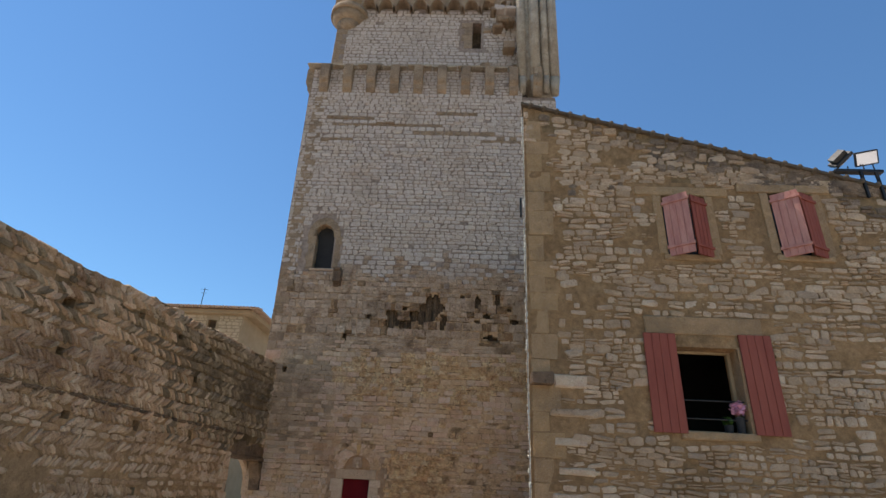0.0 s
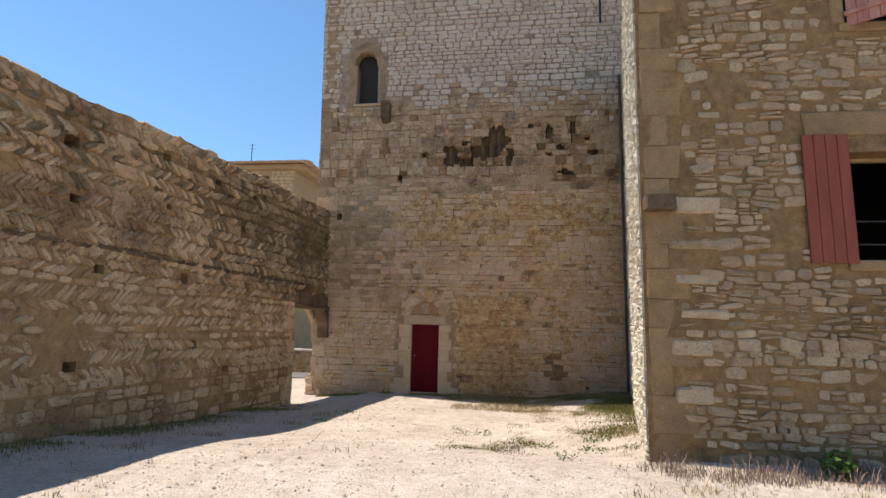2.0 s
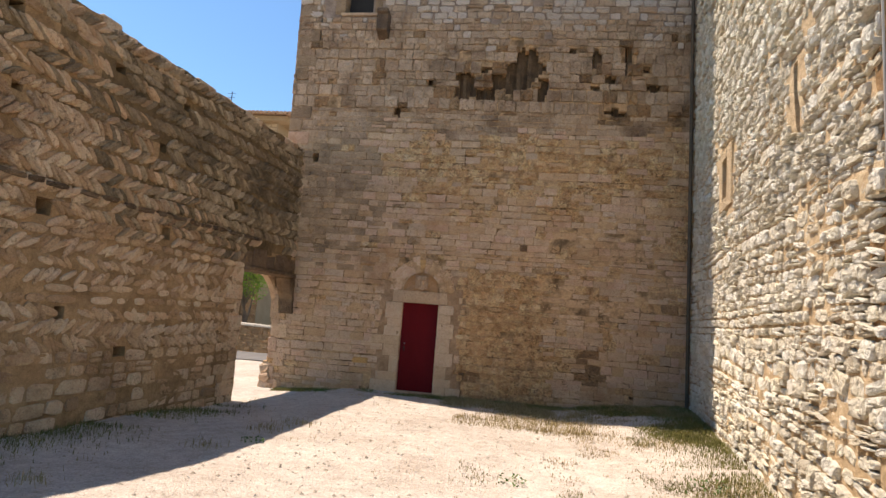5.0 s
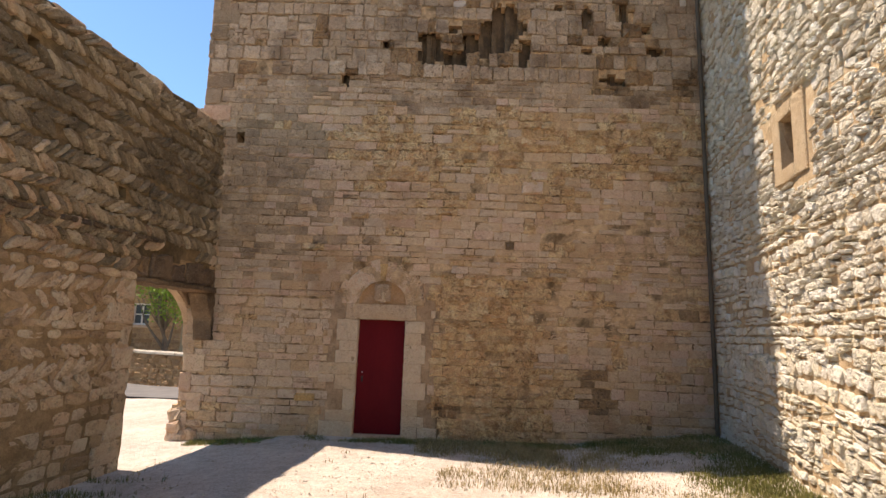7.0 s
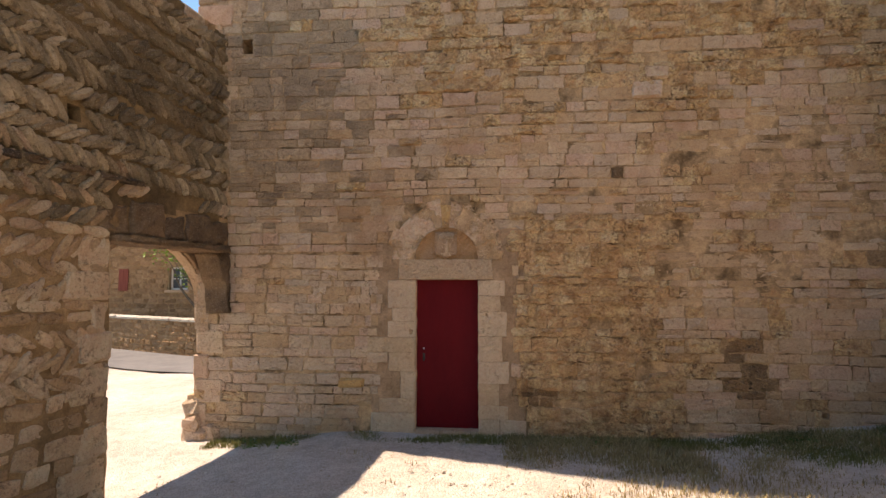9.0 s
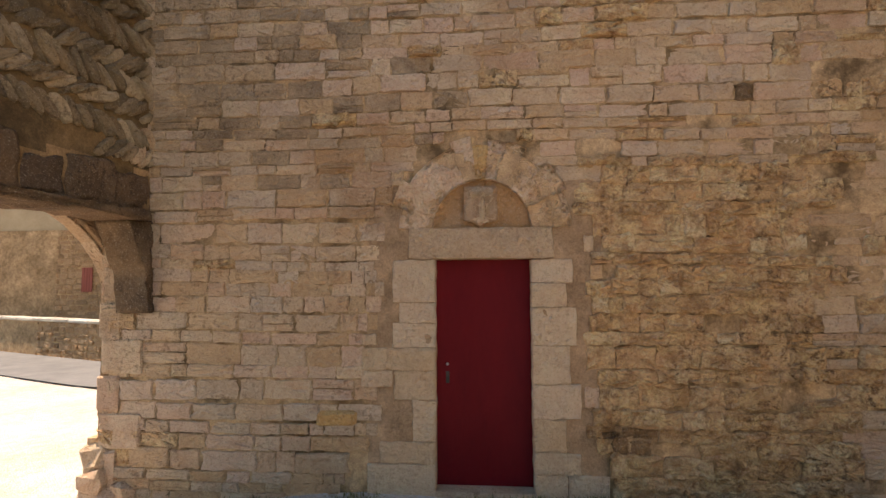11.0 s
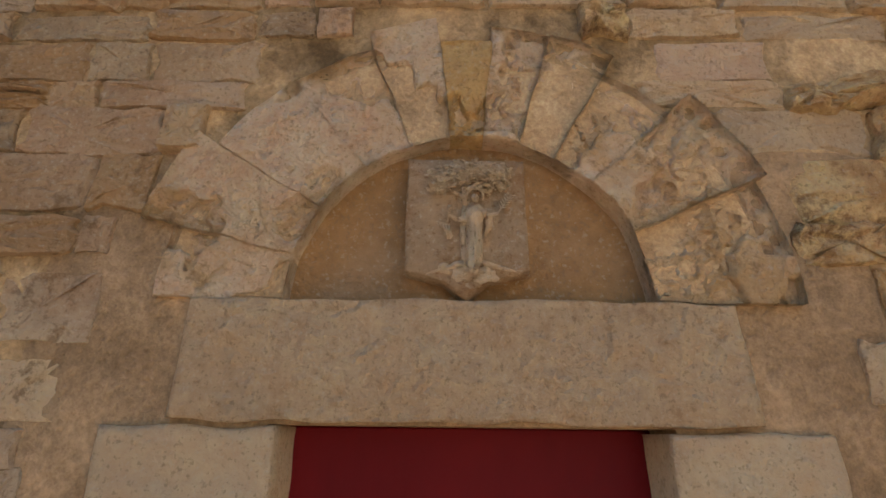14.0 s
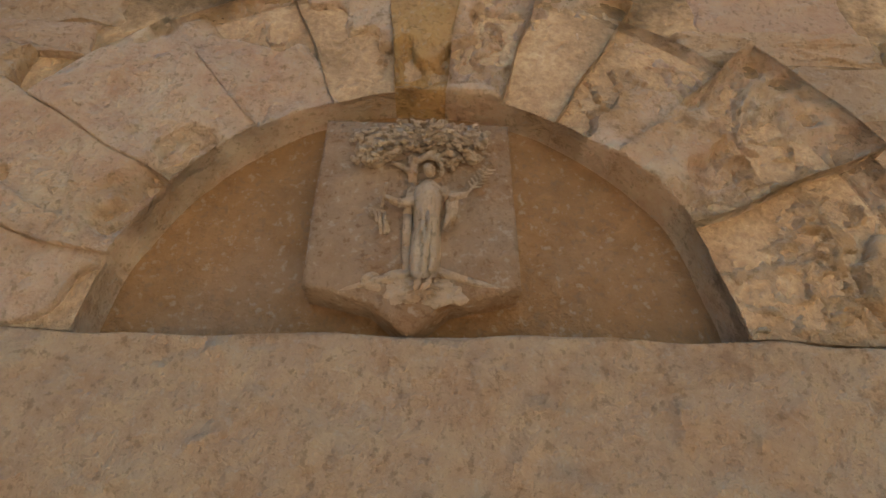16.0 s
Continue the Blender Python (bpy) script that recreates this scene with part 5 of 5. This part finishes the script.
# the lower shutters lie folded back on the wall, the upper ones stand half open
board_shutter("shutter", 0.56, 1.68, M_SHUT, M_SHUT, w1, pose(3.18, 9.15, 2.74), (), "faded red board shutter folded back")
board_shutter("shutter", 0.56, 1.68, M_SHUT, M_SHUT, w1, pose(4.83, 9.15, 2.76), (), "faded red board shutter folded back")
for u0, u1, v0, v1, lint in ((3.86, 4.72, 6.0, 7.3, (3.36, 5.2, 7.3, 7.5)), (5.98, 6.84, 6.05, 7.42, (5.4, 7.2, 7.42, 7.62))):
    w2 = house_window(u0, u1, v0, v1, lint, "window with half-open red shutters")
    a = pose(u0 + 0.02, 9.17, v0 - 0.06, 0, 0, -37)
    b = pose(u1 - 0.02, 9.17, v0 - 0.06, 0, 0, 26) @ Matrix.Diagonal((-1, 1, 1, 1))
    # left leaf wears the paler pink that paints sun on it; right leaf stays red
    for m, wide, paint, ledges in ((a, 0.47, M_SHUT_LIT, M_SHUT_LIT), (b, 0.4, M_SHUT, M_SHUT)):
        board_shutter("shutter", wide, v1 - v0 - 0.02, paint, ledges, w2, m, (0.18, v1 - v0 - 0.16), "faded red board shutter standing ajar")
    block("dark_pane", HF, u0, u1, v0, v1, -0.4, -0.38, M_GLASS, w2, "dark glass", 0, 0)
# things on the sill
def leafy(name, at, radius, count, mat, size, label, category, seed, pot=None, squash=1.0):
    rg = random.Random(seed)
    top = empty(name, label, category)
    vs, fs = [], []
    for _ in range(count):
        d = Vector((rg.gauss(0, 1), rg.gauss(0, 1), rg.gauss(0, 1) * squash)).normalized() * radius * rg.uniform(0.4, 1)
        c = Vector(at) + d
        a = Vector((rg.gauss(0, 1), rg.gauss(0, 1), rg.gauss(0, 0.6))).normalized() * size * rg.uniform(0.6, 1.2)
        b = a.cross(Vector((rg.gauss(0, 1), rg.gauss(0, 1), 1))).normalized() * size * 0.45
        k = len(vs)
        vs += [c - a, c + b, c + a, c - b]
        fs.append((k, k + 1, k + 2, k + 3))
    obj("foliage", vs, fs, mat, top)
    if pot:
        bm = bmesh.new()
        rod(bm, pot[0], pot[1], pot[2], 14, pot[2] * 1.3)
        part("pot", bm, M_DARKROOM, top, "dark plant pot")
    return top


leafy("potted_plant", (4.5, 9.35, 2.98), 0.09, 60, M_LEAF, 0.045, "small green potted plant on the window sill", "plant", 4, ((4.5, 9.35, 2.785), (4.5, 9.35, 2.92), 0.06))
leafy("flower_pot", (4.68, 9.3, 3.2), 0.13, 170, M_PINK, 0.045, "pink flowers in a pot on the window sill", "flowers", 5, ((4.68, 9.3, 2.785), (4.68, 9.3, 3.05), 0.06))

# small stone-framed window and slit of the sunlit side
w3 = empty("window", "small window in a square stone frame", "")
w3.parent = house
a0, a1, b0, b1 = su(14.22), su(13.42), 3.65, 4.59
for ua, ub, va, vb in ((a0, SWIN[0], b0, b1), (SWIN[1], a1, b0, b1), (SWIN[0], SWIN[1], SWIN[3], b1), (SWIN[0], SWIN[1], b0, SWIN[2])):
    block("frame_stone", HS, ua, ub, va + 0.002, vb - 0.002, -0.25, 0.04, M_PALEOCHRE, w3, "", 0.012, 0.005)
block("dark_pane", HS, SWIN[0], SWIN[1], SWIN[2], SWIN[3], -0.3, -0.28, M_GLASS, w3, "dark glass", 0, 0)
bm = bmesh.new()
rod(bm, (2.44, 16.72, 0.2), (2.42, 16.74, 9.2), 0.035, 10)
part("drain_pipe", bm, M_PIPE, house, "thin dark drain pipe in the corner")
bm = bmesh.new()
pts = [(1.135, 9.17, z) for z in (0.5, 2.0, 3.4, 5.0, 7.0, 9.2)]
for a, b in zip(pts, pts[1:]):
    rod(bm, a, b, 0.008, 6)
part("cable", bm, M_CABLE, house, "thin grey cable down the corner")
for i in range(26):
    x = CORNER.x + 0.05 + i * 0.285
    bm = bmesh.new()
    bmesh.ops.create_cone(bm, cap_ends=True, segments=12, radius1=0.055, radius2=0.05, depth=0.42, matrix=pose(0, 0, 0, 90, 0, 0))
    bmesh.ops.transform(bm, matrix=Matrix.Translation((x + 0.1, 9.3, h_top(x + 0.1) + 0.03)), verts=bm.verts)
    part("tile", bm, M_TILE_DARK, roof, "", True)

# ---- floodlights on the roof edge ----
def floodlight(x, z, turn, tilt, label, roll=0):
    top = empty("floodlight", label, "lamp", group="floodlights on the roof")
    m = pose(x, 9.2, z, tilt, roll, turn)
    bm = bmesh.new()
    vs = box(bm, (-0.2, -0.02, -0.15), (0.2, 0.06, 0.15), 0.015)
    prism(bm, [(-0.14, -0.1), (0.14, -0.1), (0.14, 0.1), (-0.14, 0.1)], -0.06, -0.16, lambda u, v, n: Vector((u, -n, v)))
    bmesh.ops.transform(bm, matrix=m, verts=bm.verts)
    part("housing", bm, M_DARKMETAL, top)
    bm = bmesh.new()
    box(bm, (-0.17, -0.03, -0.12), (0.17, -0.021, 0.12))
    bmesh.ops.transform(bm, matrix=m, verts=bm.verts)
    part("glass", bm, M_LAMPGLASS, top, "bright reflecting lamp glass")
    bm = bmesh.new()
    rod(bm, (x - 0.1, 9.22, z - 0.14), (x - 0.1, 9.22, z - 0.26), 0.012)
    rod(bm, (x + 0.1, 9.22, z - 0.14), (x + 0.1, 9.22, z - 0.26), 0.012)
    part("yoke", bm, M_DARKMETAL, top)
    return top


floodlight(7.66, 8.27, 140, 38, "dark square floodlight turned away on the roof", 38)
floodlight(8.18, 8.33, -25, 35, "square floodlight with bright glass on the roof")
stand = empty("lamp_stand", "dark metal floodlight stand fixed to the wall", "stand")
for lo, hi in (((7.45, 9.15, 7.96), (8.4, 9.28, 8.03)), ((7.9, 9.12, 7.35), (7.95, 9.18, 7.97)), ((8.2, 9.12, 7.3), (8.25, 9.18, 7.97))):
    bm = bmesh.new()
    box(bm, lo, hi, 0.008)
    part("stand_bar", bm, M_DARKMETAL, stand)


# ---- beyond the passage: road, low wall, house and tree ----
def strip(name, a, b, width, lift, mat, label, category):
    a, b = Vector(a), Vector(b)
    d = (b - a).normalized()
    s = Vector((d.y, -d.x))
    n, m = 40, 8
    vs, fs = [], []
    for i in range(n + 1):
        for j in range(m + 1):
            p = a + (b - a) * (i / n) + s * (width * j / m)
            vs.append((p.x, p.y, gz(p.x, p.y) + lift + 0.01))
    for i in range(n):
        for j in range(m):
            k = i * (m + 1) + j
            fs.append((k, k + 1, k + m + 2, k + m + 1))
    return tagged(obj(name, vs, fs, mat, None, label, True, "structure"), category=category)


strip("road", (-19.5, 28.6), (-7.0, 23.4), 2.3, 0.03, M_ASPHALT, "narrow grey asphalt road past the low wall", "road")
LOW = Plane((-19.5, 28.75), (12.5, -5.2))
low_len = math.hypot(12.5, 5.2)
low_wall = panel("low_wall", LOW, 0, low_len, -0.6, 0.72, 0.3, 0.4, [], [M_MORTAR_L, M_HOLE], None, "low rubble stone wall across the road", "structure")
tagged(low_wall, category="wall")
rng = random.Random(41)
lay(low_wall, LOW, courses(rng, 3, low_len - 2, -0.5, 0.7, (0.1, 0.2), (0.15, 0.4), (0.01, 0.04), 0.03, wave=0.02, split=0.1), "rubble", M_FARSTONE)
for i in range(14):
    block("coping_stone", LOW, i * 0.95, i * 0.95 + 0.93, 0.7, 0.79, -0.44, 0.05, M_PEBBLE, low_wall, "", 0.02, 0.008)

FAR = Plane((0, 32.0), (1, 0))
far_house = empty("plastered_house", "ochre plastered house with tiled roof beyond the wall", "house")
far_wall = panel("wall", FAR, -30, -14.15, -1.0, 11.7, 0.6, 0.4, [(-16.56, -15.72, 1.6, 2.58, 0.3), (-16.4, -15.85, 10.55, 11.1, 0.3)], [M_PLASTER, M_HOLE], far_house, "ochre plaster wall", rough=0.02)
far_low = panel("stone_base", Plane((0, 31.96), (1, 0)), -30, -14.15, -1.0, 4.0, 0.4, 0.03, [(-16.61, -15.67, 1.55, 2.63, 0.03)], [M_MORTAR_L, M_HOLE], far_house, "rubble stone lower wall")
lay(far_low, Plane((0, 31.96), (1, 0)), courses(rng, -20, -14.15, -0.6, 4.0, (0.13, 0.24), (0.2, 0.5), (0.01, 0.04), 0.04,
    lambda u, v, w, h: not inside([(-16.66, -15.6, 1.45, 2.7)], u, v, w, h), 0.03), "rubble", M_FARSTONE)
lay(far_wall, FAR, courses(rng, -20, -14.2, 8.0, 11.4, (0.16, 0.3), (0.25, 0.6), (0.01, 0.03), 0.03, lambda u, v, w, h: not inside([(-16.5, -15.75, 10.45, 11.2)], u, v, w, h), 0.03), "rubble", M_PALEOCHRE)
slab_box("side_wall", (-14.55, 32.4, -1), (-14.15, 42, 11.7), M_PLASTER, far_house)
fw = empty("window", "", "")
fw.parent = far_house
block("sill", FAR, -16.7, -15.58, 1.48, 1.59, -0.2, 0.12, M_DRESSED, fw)
block("dark_pane", FAR, -16.56, -15.72, 1.6, 2.58, -0.24, -0.22, M_GLASS, fw, "dark glass", 0, 0)
for a, b, c, d in ((-16.17, -16.11, 1.6, 2.58), (-16.56, -15.72, 2.06, 2.1), (-16.56, -16.49, 1.6, 2.58), (-15.79, -15.72, 1.6, 2.58), (-16.56, -15.72, 2.51, 2.58), (-16.56, -15.72, 1.6, 1.67)):
    block("frame", FAR, a, b, c, d, -0.22, -0.16 + 0.002 * (c > 2), M_PALEFRAME, fw, "pale painted window frame", 0, 0)
board_shutter("shutter", 0.45, 0.95, M_SHUT, M_SHUT, fw, pose(-18.85, 31.9, 1.55), (), "faded red board shutter")
slab_box("cornice", (-14.15, 32.4, 11.45), (-13.5, 42.3, 11.75), M_PLASTER, far_house, "moulded plaster cornice")
block("cornice", FAR, -30.2, -13.5, 11.45, 11.75, -0.4, 0.35, M_PLASTER, far_house, "moulded plaster cornice", 0.05, 0)
bm = bmesh.new()
eave = [bm.verts.new(p) for p in ((-30.5, 31.4, 11.78), (-13.05, 31.4, 11.78), (-13.05, 42.5, 11.78), (-30.5, 42.5, 11.78))]
eave2 = [bm.verts.new(p) for p in ((-30.5, 31.4, 11.86), (-13.05, 31.4, 11.86), (-13.05, 42.5, 11.86), (-30.5, 42.5, 11.86))]
r1, r2 = bm.verts.new((-25.5, 37, 13.0)), bm.verts.new((-17.5, 37, 13.0))
bm.faces.new(list(reversed(eave)))
for i in range(4):
    bm.faces.new((eave[i], eave[(i + 1) % 4], eave2[(i + 1) % 4], eave2[i]))
bm.faces.new((eave2[0], eave2[1], r2, r1))
bm.faces.new((eave2[1], eave2[2], r2))
bm.faces.new((eave2[2], eave2[3], r1, r2))
bm.faces.new((eave2[3], eave2[0], r1))
far_roof = part("roof", bm, M_TILE, far_house, "low hipped terracotta tile roof")
tile_me = None
for i in range(41):
    x = -22.3 + i * 0.225
    if tile_me is None:
        bm = bmesh.new()
        bmesh.ops.create_cone(bm, cap_ends=True, segments=10, radius1=0.1, radius2=0.085, depth=1.2, matrix=pose(0, 0.45, 0, 90 + 12, 0, 0))
        tile_me = bpy.data.meshes.new("tile")
        bm.to_mesh(tile_me)
        bm.free()
        tile_me.materials.append(M_TILE)
    t = new("tile", tile_me)
    t.parent = far_roof
    t.location = (x, 31.42, 11.9)
bm = bmesh.new()
rod(bm, (-17.7, 33.0, 12.0), (-17.7, 33.0, 13.6), 0.025)
for z, w in ((13.5, 0.25), (13.25, 0.18)):
    rod(bm, (-17.7 - w, 33.0, z), (-17.7 + w, 33.0, z), 0.012, 6)
part("aerial", bm, M_DARKMETAL, far_house, "thin rooftop aerial")


def build_tree(x, y, h, seed):
    rg = random.Random(seed)
    tree = empty("tree", "small leafy tree behind the low wall", "tree")
    z0 = gz(x, y) - 0.2
    bm = bmesh.new()
    tips = []

    def grow(p, d, r, n, depth):
        for i in range(n):
            q = p + d * rg.uniform(0.35, 0.5)
            rod(bm, p, q, r, 8, r * 0.85)
            p, r = q, r * 0.85
            d = (d + Vector((rg.uniform(-0.22, 0.22), rg.uniform(-0.22, 0.22), 0.05))).normalized()
            if depth < 3 and i > 0:
                e = (d + Vector((rg.uniform(-1, 1), rg.uniform(-1, 1), rg.uniform(-0.1, 0.5)))).normalized()
                grow(p, e, r * 0.6, max(2, n - 1), depth + 1)
        tips.append(p)

    grow(Vector((x, y, z0)), Vector((0.15, 0, 1)).normalized(), 0.16, 4, 0)
    for e in ((-0.75, 0.1, 3.25), (-0.35, -0.2, 3.4), (-1.05, 0.2, 3.05), (-0.5, 0.3, 2.95), (0.0, 0.0, 3.5), (-0.85, -0.3, 3.4), (-0.2, 0.1, 3.0), (-0.6, 0.0, 3.6)):
        q = Vector((x + e[0], y + e[1], e[2] + 0.4))
        rod(bm, (x + 0.15, y, z0 + 1.7), q, 0.035, 6, 0.012)
        tips.extend((q, q + Vector((0.15, 0.05, 0.1)), q - Vector((0.12, 0.08, 0.08))))
    for _ in range(26):
        q = Vector((x + rg.uniform(-0.75, 0.7), y + rg.uniform(-0.5, 0.5), rg.uniform(2.15, 3.5)))
        rod(bm, (x + 0.1, y, z0 + 1.9), q, 0.02, 5, 0.008)
        tips.append(q)
    part("trunk", bm, M_BARK, tree, "forked grey trunk")
    vs, fs = [], []
    for p in (q for q in tips if q.z > 1.9 + 0.8 * (q.x < -13.3)):
        for _ in range(70):
            c = p + Vector((rg.gauss(0, 0.22), rg.gauss(0, 0.22), rg.gauss(0, 0.2)))
            a = Vector((rg.gauss(0, 1), rg.gauss(0, 1), rg.gauss(0, 0.7))).normalized() * rg.uniform(0.04, 0.08)
            b = a.cross(Vector((rg.gauss(0, 1), rg.gauss(0, 1), 1))).normalized() * 0.035
            k = len(vs)
            vs += [c - a, c + b, c + a, c - b]
            fs.append((k, k + 1, k + 2, k + 3))
    obj("crown", vs, fs, M_TREELEAF, tree, "loose bright green leaves")


build_tree(-12.9, 28.0, 3.0, 6)

# ---- grass, weeds and loose stones ----
def blades(name, places, height, width, mat, label, seed, lean=0.5):
    rg = random.Random(seed)
    vs, fs = [], []
    for x, y, k in places:
        z = gz(x, y) - 0.02
        h = height * rg.uniform(0.4, 1.15) * k
        a = rg.uniform(0, math.tau)
        l = rg.uniform(0, lean) * h
        dx, dy = math.cos(a), math.sin(a)
        w = width * rg.uniform(0.6, 1.3)
        px, py = -dy * w, dx * w
        n = len(vs)
        vs += [(x - px, y - py, z), (x + px, y + py, z), (x + dx * l * 0.35 + px * 0.7, y + dy * l * 0.35 + py * 0.7, z + h * 0.6),
               (x + dx * l * 0.35 - px * 0.7, y + dy * l * 0.35 - py * 0.7, z + h * 0.6), (x + dx * l, y + dy * l, z + h)]
        fs += [(n, n + 1, n + 2, n + 3), (n + 3, n + 2, n + 4)]
    return tagged(obj(name, vs, fs, mat, None, label, kind="stuff"), category="grass")


def scatter(rg, n, x0, x1, y0, y1, clump, level, per=1, spread=0.05, ok=lambda x, y: True):
    out = []
    for _ in range(n):
        x, y = rg.uniform(x0, x1), rg.uniform(y0, y1)
        v = noise.noise(Vector((x * clump, y * clump, 2.5))) + 0.5 * noise.noise(Vector((x * clump * 3, y * clump * 3, 6.5)))
        if v > level and ok(x, y):
            k = min(1.0, 0.5 + (v - level) * 1.2)
            for _ in range(per):
                out.append((x + rg.gauss(0, spread), y + rg.gauss(0, spread), k))
    return out


rg = random.Random(99)
side_x = lambda y: 1.16 + 0.183 * (y - 9.2)
wall_x = lambda y: -6.1 + 0.11 * (y - 14.8)
free = lambda x, y: x < side_x(y) - 0.06 and y < 16.78 or (y < 9.1)
green = scatter(rg, 2600, -6.0, 2.4, 16.45, 16.8, 1.2, -0.35, 8, 0.04, free)
green += scatter(rg, 3000, -1.5, 2.4, 15.7, 16.7, 1.1, 0.1, 7, 0.05, free)
green += scatter(rg, 3600, 0.7, 2.4, 12.4, 16.7, 0.9, -0.3, 7, 0.05, free)
green += scatter(rg, 700, 0.4, 1.6, 10.0, 12.6, 1.3, 0.1, 4, 0.05, free)
green += scatter(rg, 4200, -1.6, 1.2, 8.6, 12.0, 1.5, 0.25, 5, 0.07, free)
green += [(wall_x(y) + abs(rg.gauss(0.2, 0.35)), y, rg.uniform(0.4, 1.5)) for y in (rg.uniform(4, 14.5) for _ in range(14000)) if noise.noise(Vector((y * 1.1, 4, 4))) > -0.2]
green += [(side_x(y) - 0.05 - abs(rg.gauss(0.1, 0.38)), y, rg.uniform(0.5, 1.2)) for y in (rg.uniform(11.3, 16.5) for _ in range(9000)) if noise.noise(Vector((y * 1.6, 2, 8))) > -0.25]
green += scatter(rg, 500, 1.3, 7.0, 8.3, 9.1, 1.5, 0.1, 5, 0.05)
blades("grass", green, 0.075, 0.005, M_GRASS, "low green grass along the wall feet", 1)
dry = scatter(rg, 2600, -2.0, 2.2, 14.2, 16.7, 0.8, -0.15, 4, 0.06, free)
dry += scatter(rg, 5000, -2.3, 2.4, 15.5, 16.75, 0.9, -0.12, 5, 0.06, free)
dry += scatter(rg, 2200, -0.6, 2.0, 11.0, 14.5, 0.8, 0.05, 4, 0.06, free)
dry += scatter(rg, 700, 0.6, 8.0, 6.8, 9.1, 1.0, -0.2, 6, 0.07)
dry += scatter(rg, 900, -6.0, 1.5, 6.0, 16.0, 1.7, 0.45, 6, 0.05, lambda x, y: free(x, y) and x > wall_x(y) + 0.1)
for cx, cy in ((-4.35, 12.6), (-4.1, 13.1), (-4.6, 11.6), (-5.0, 9.6), (-5.3, 8.4)):
    dry += [(cx + rg.gauss(0, 0.12), cy + rg.gauss(0, 0.12), 1.1) for _ in range(70)]
blades("dry_grass", dry, 0.1, 0.005, M_DRY, "dry straw-coloured grass on the gravel", 2, 0.9)
weeds = [(x, y + rg.gauss(0, 0.05), rg.choice((0.3, 0.5, 0.6, 0.8, 1.1))) for x, y, _ in scatter(rg, 1100, 1.2, 6.5, 8.3, 9.12, 1.6, -0.15, 5, 0.07)]
blades("weeds", weeds, 0.24, 0.005, M_WEED, "tall mauve-brown weeds along the house foot", 3, 1.1)
for cx, cy, r in ((-0.1, 10.3, 0.22), (0.75, 10.9, 0.26), (1.0, 11.6, 0.22), (-1.05, 11.5, 0.16), (0.15, 9.3, 0.2), (0.6, 9.9, 0.17), (-4.2, 11.95, 0.15), (-4.9, 16.4, 0.14), (-5.45, 16.45, 0.16), (-1.2, 16.5, 0.14), (0.9, 16.45, 0.16), (1.6, 15.3, 0.24)):
    leafy("weed_clump", (cx, cy, gz(cx, cy) + 0.03), r, int(330 * r), M_LEAF, 0.024, "low green weed clump on the gravel", "plant", round(cx * 31 + cy * 7), None, 0.18)
leafy("leafy_weed", (3.1, 8.75, gz(3.1, 8.75) + 0.14), 0.2, 120, M_LEAF, 0.06, "green leafy weed at the house foot", "plant", 15, None, 0.6)
leafy("leafy_weed", (4.6, 8.6, gz(4.6, 8.6) + 0.1), 0.17, 90, M_LEAF, 0.05, "green leafy weed at the house foot", "plant", 16, None, 0.6)


def pebbles(n, seed):
    rg = random.Random(seed)
    vs, fs = [], []
    while n > 0:
        x, y = rg.uniform(-6.5, 2.4), 5.0 + 12 * rg.random() ** 1.2
        if x < wall_x(y) + 0.1 or not free(x, y):
            continue
        n -= 1
        r = min(0.028, 0.006 + rg.expovariate(1 / 0.005))
        z = gz(x, y) + 0.02 * noise.noise(Vector((x, y, 0)) * 0.9) + r * 0.15
        a = rg.uniform(0, math.tau)
        k = len(vs)
        for i in range(5):
            b = a + math.tau * i / 5
            q = r * rg.uniform(0.7, 1.2)
            vs.append((x + q * math.cos(b), y + q * math.sin(b), z))
        vs.append((x + rg.uniform(-0.3, 0.3) * r, y + rg.uniform(-0.3, 0.3) * r, z + r * rg.uniform(0.5, 0.8)))
        fs += [(k + i, k + (i + 1) % 5, k + 5) for i in range(5)]
    return tagged(obj("loose_stones", vs, fs, M_PEBBLE, None, "loose pale gravel stones on the ground", kind="stuff"), category="gravel")


pebbles(9000, 17)
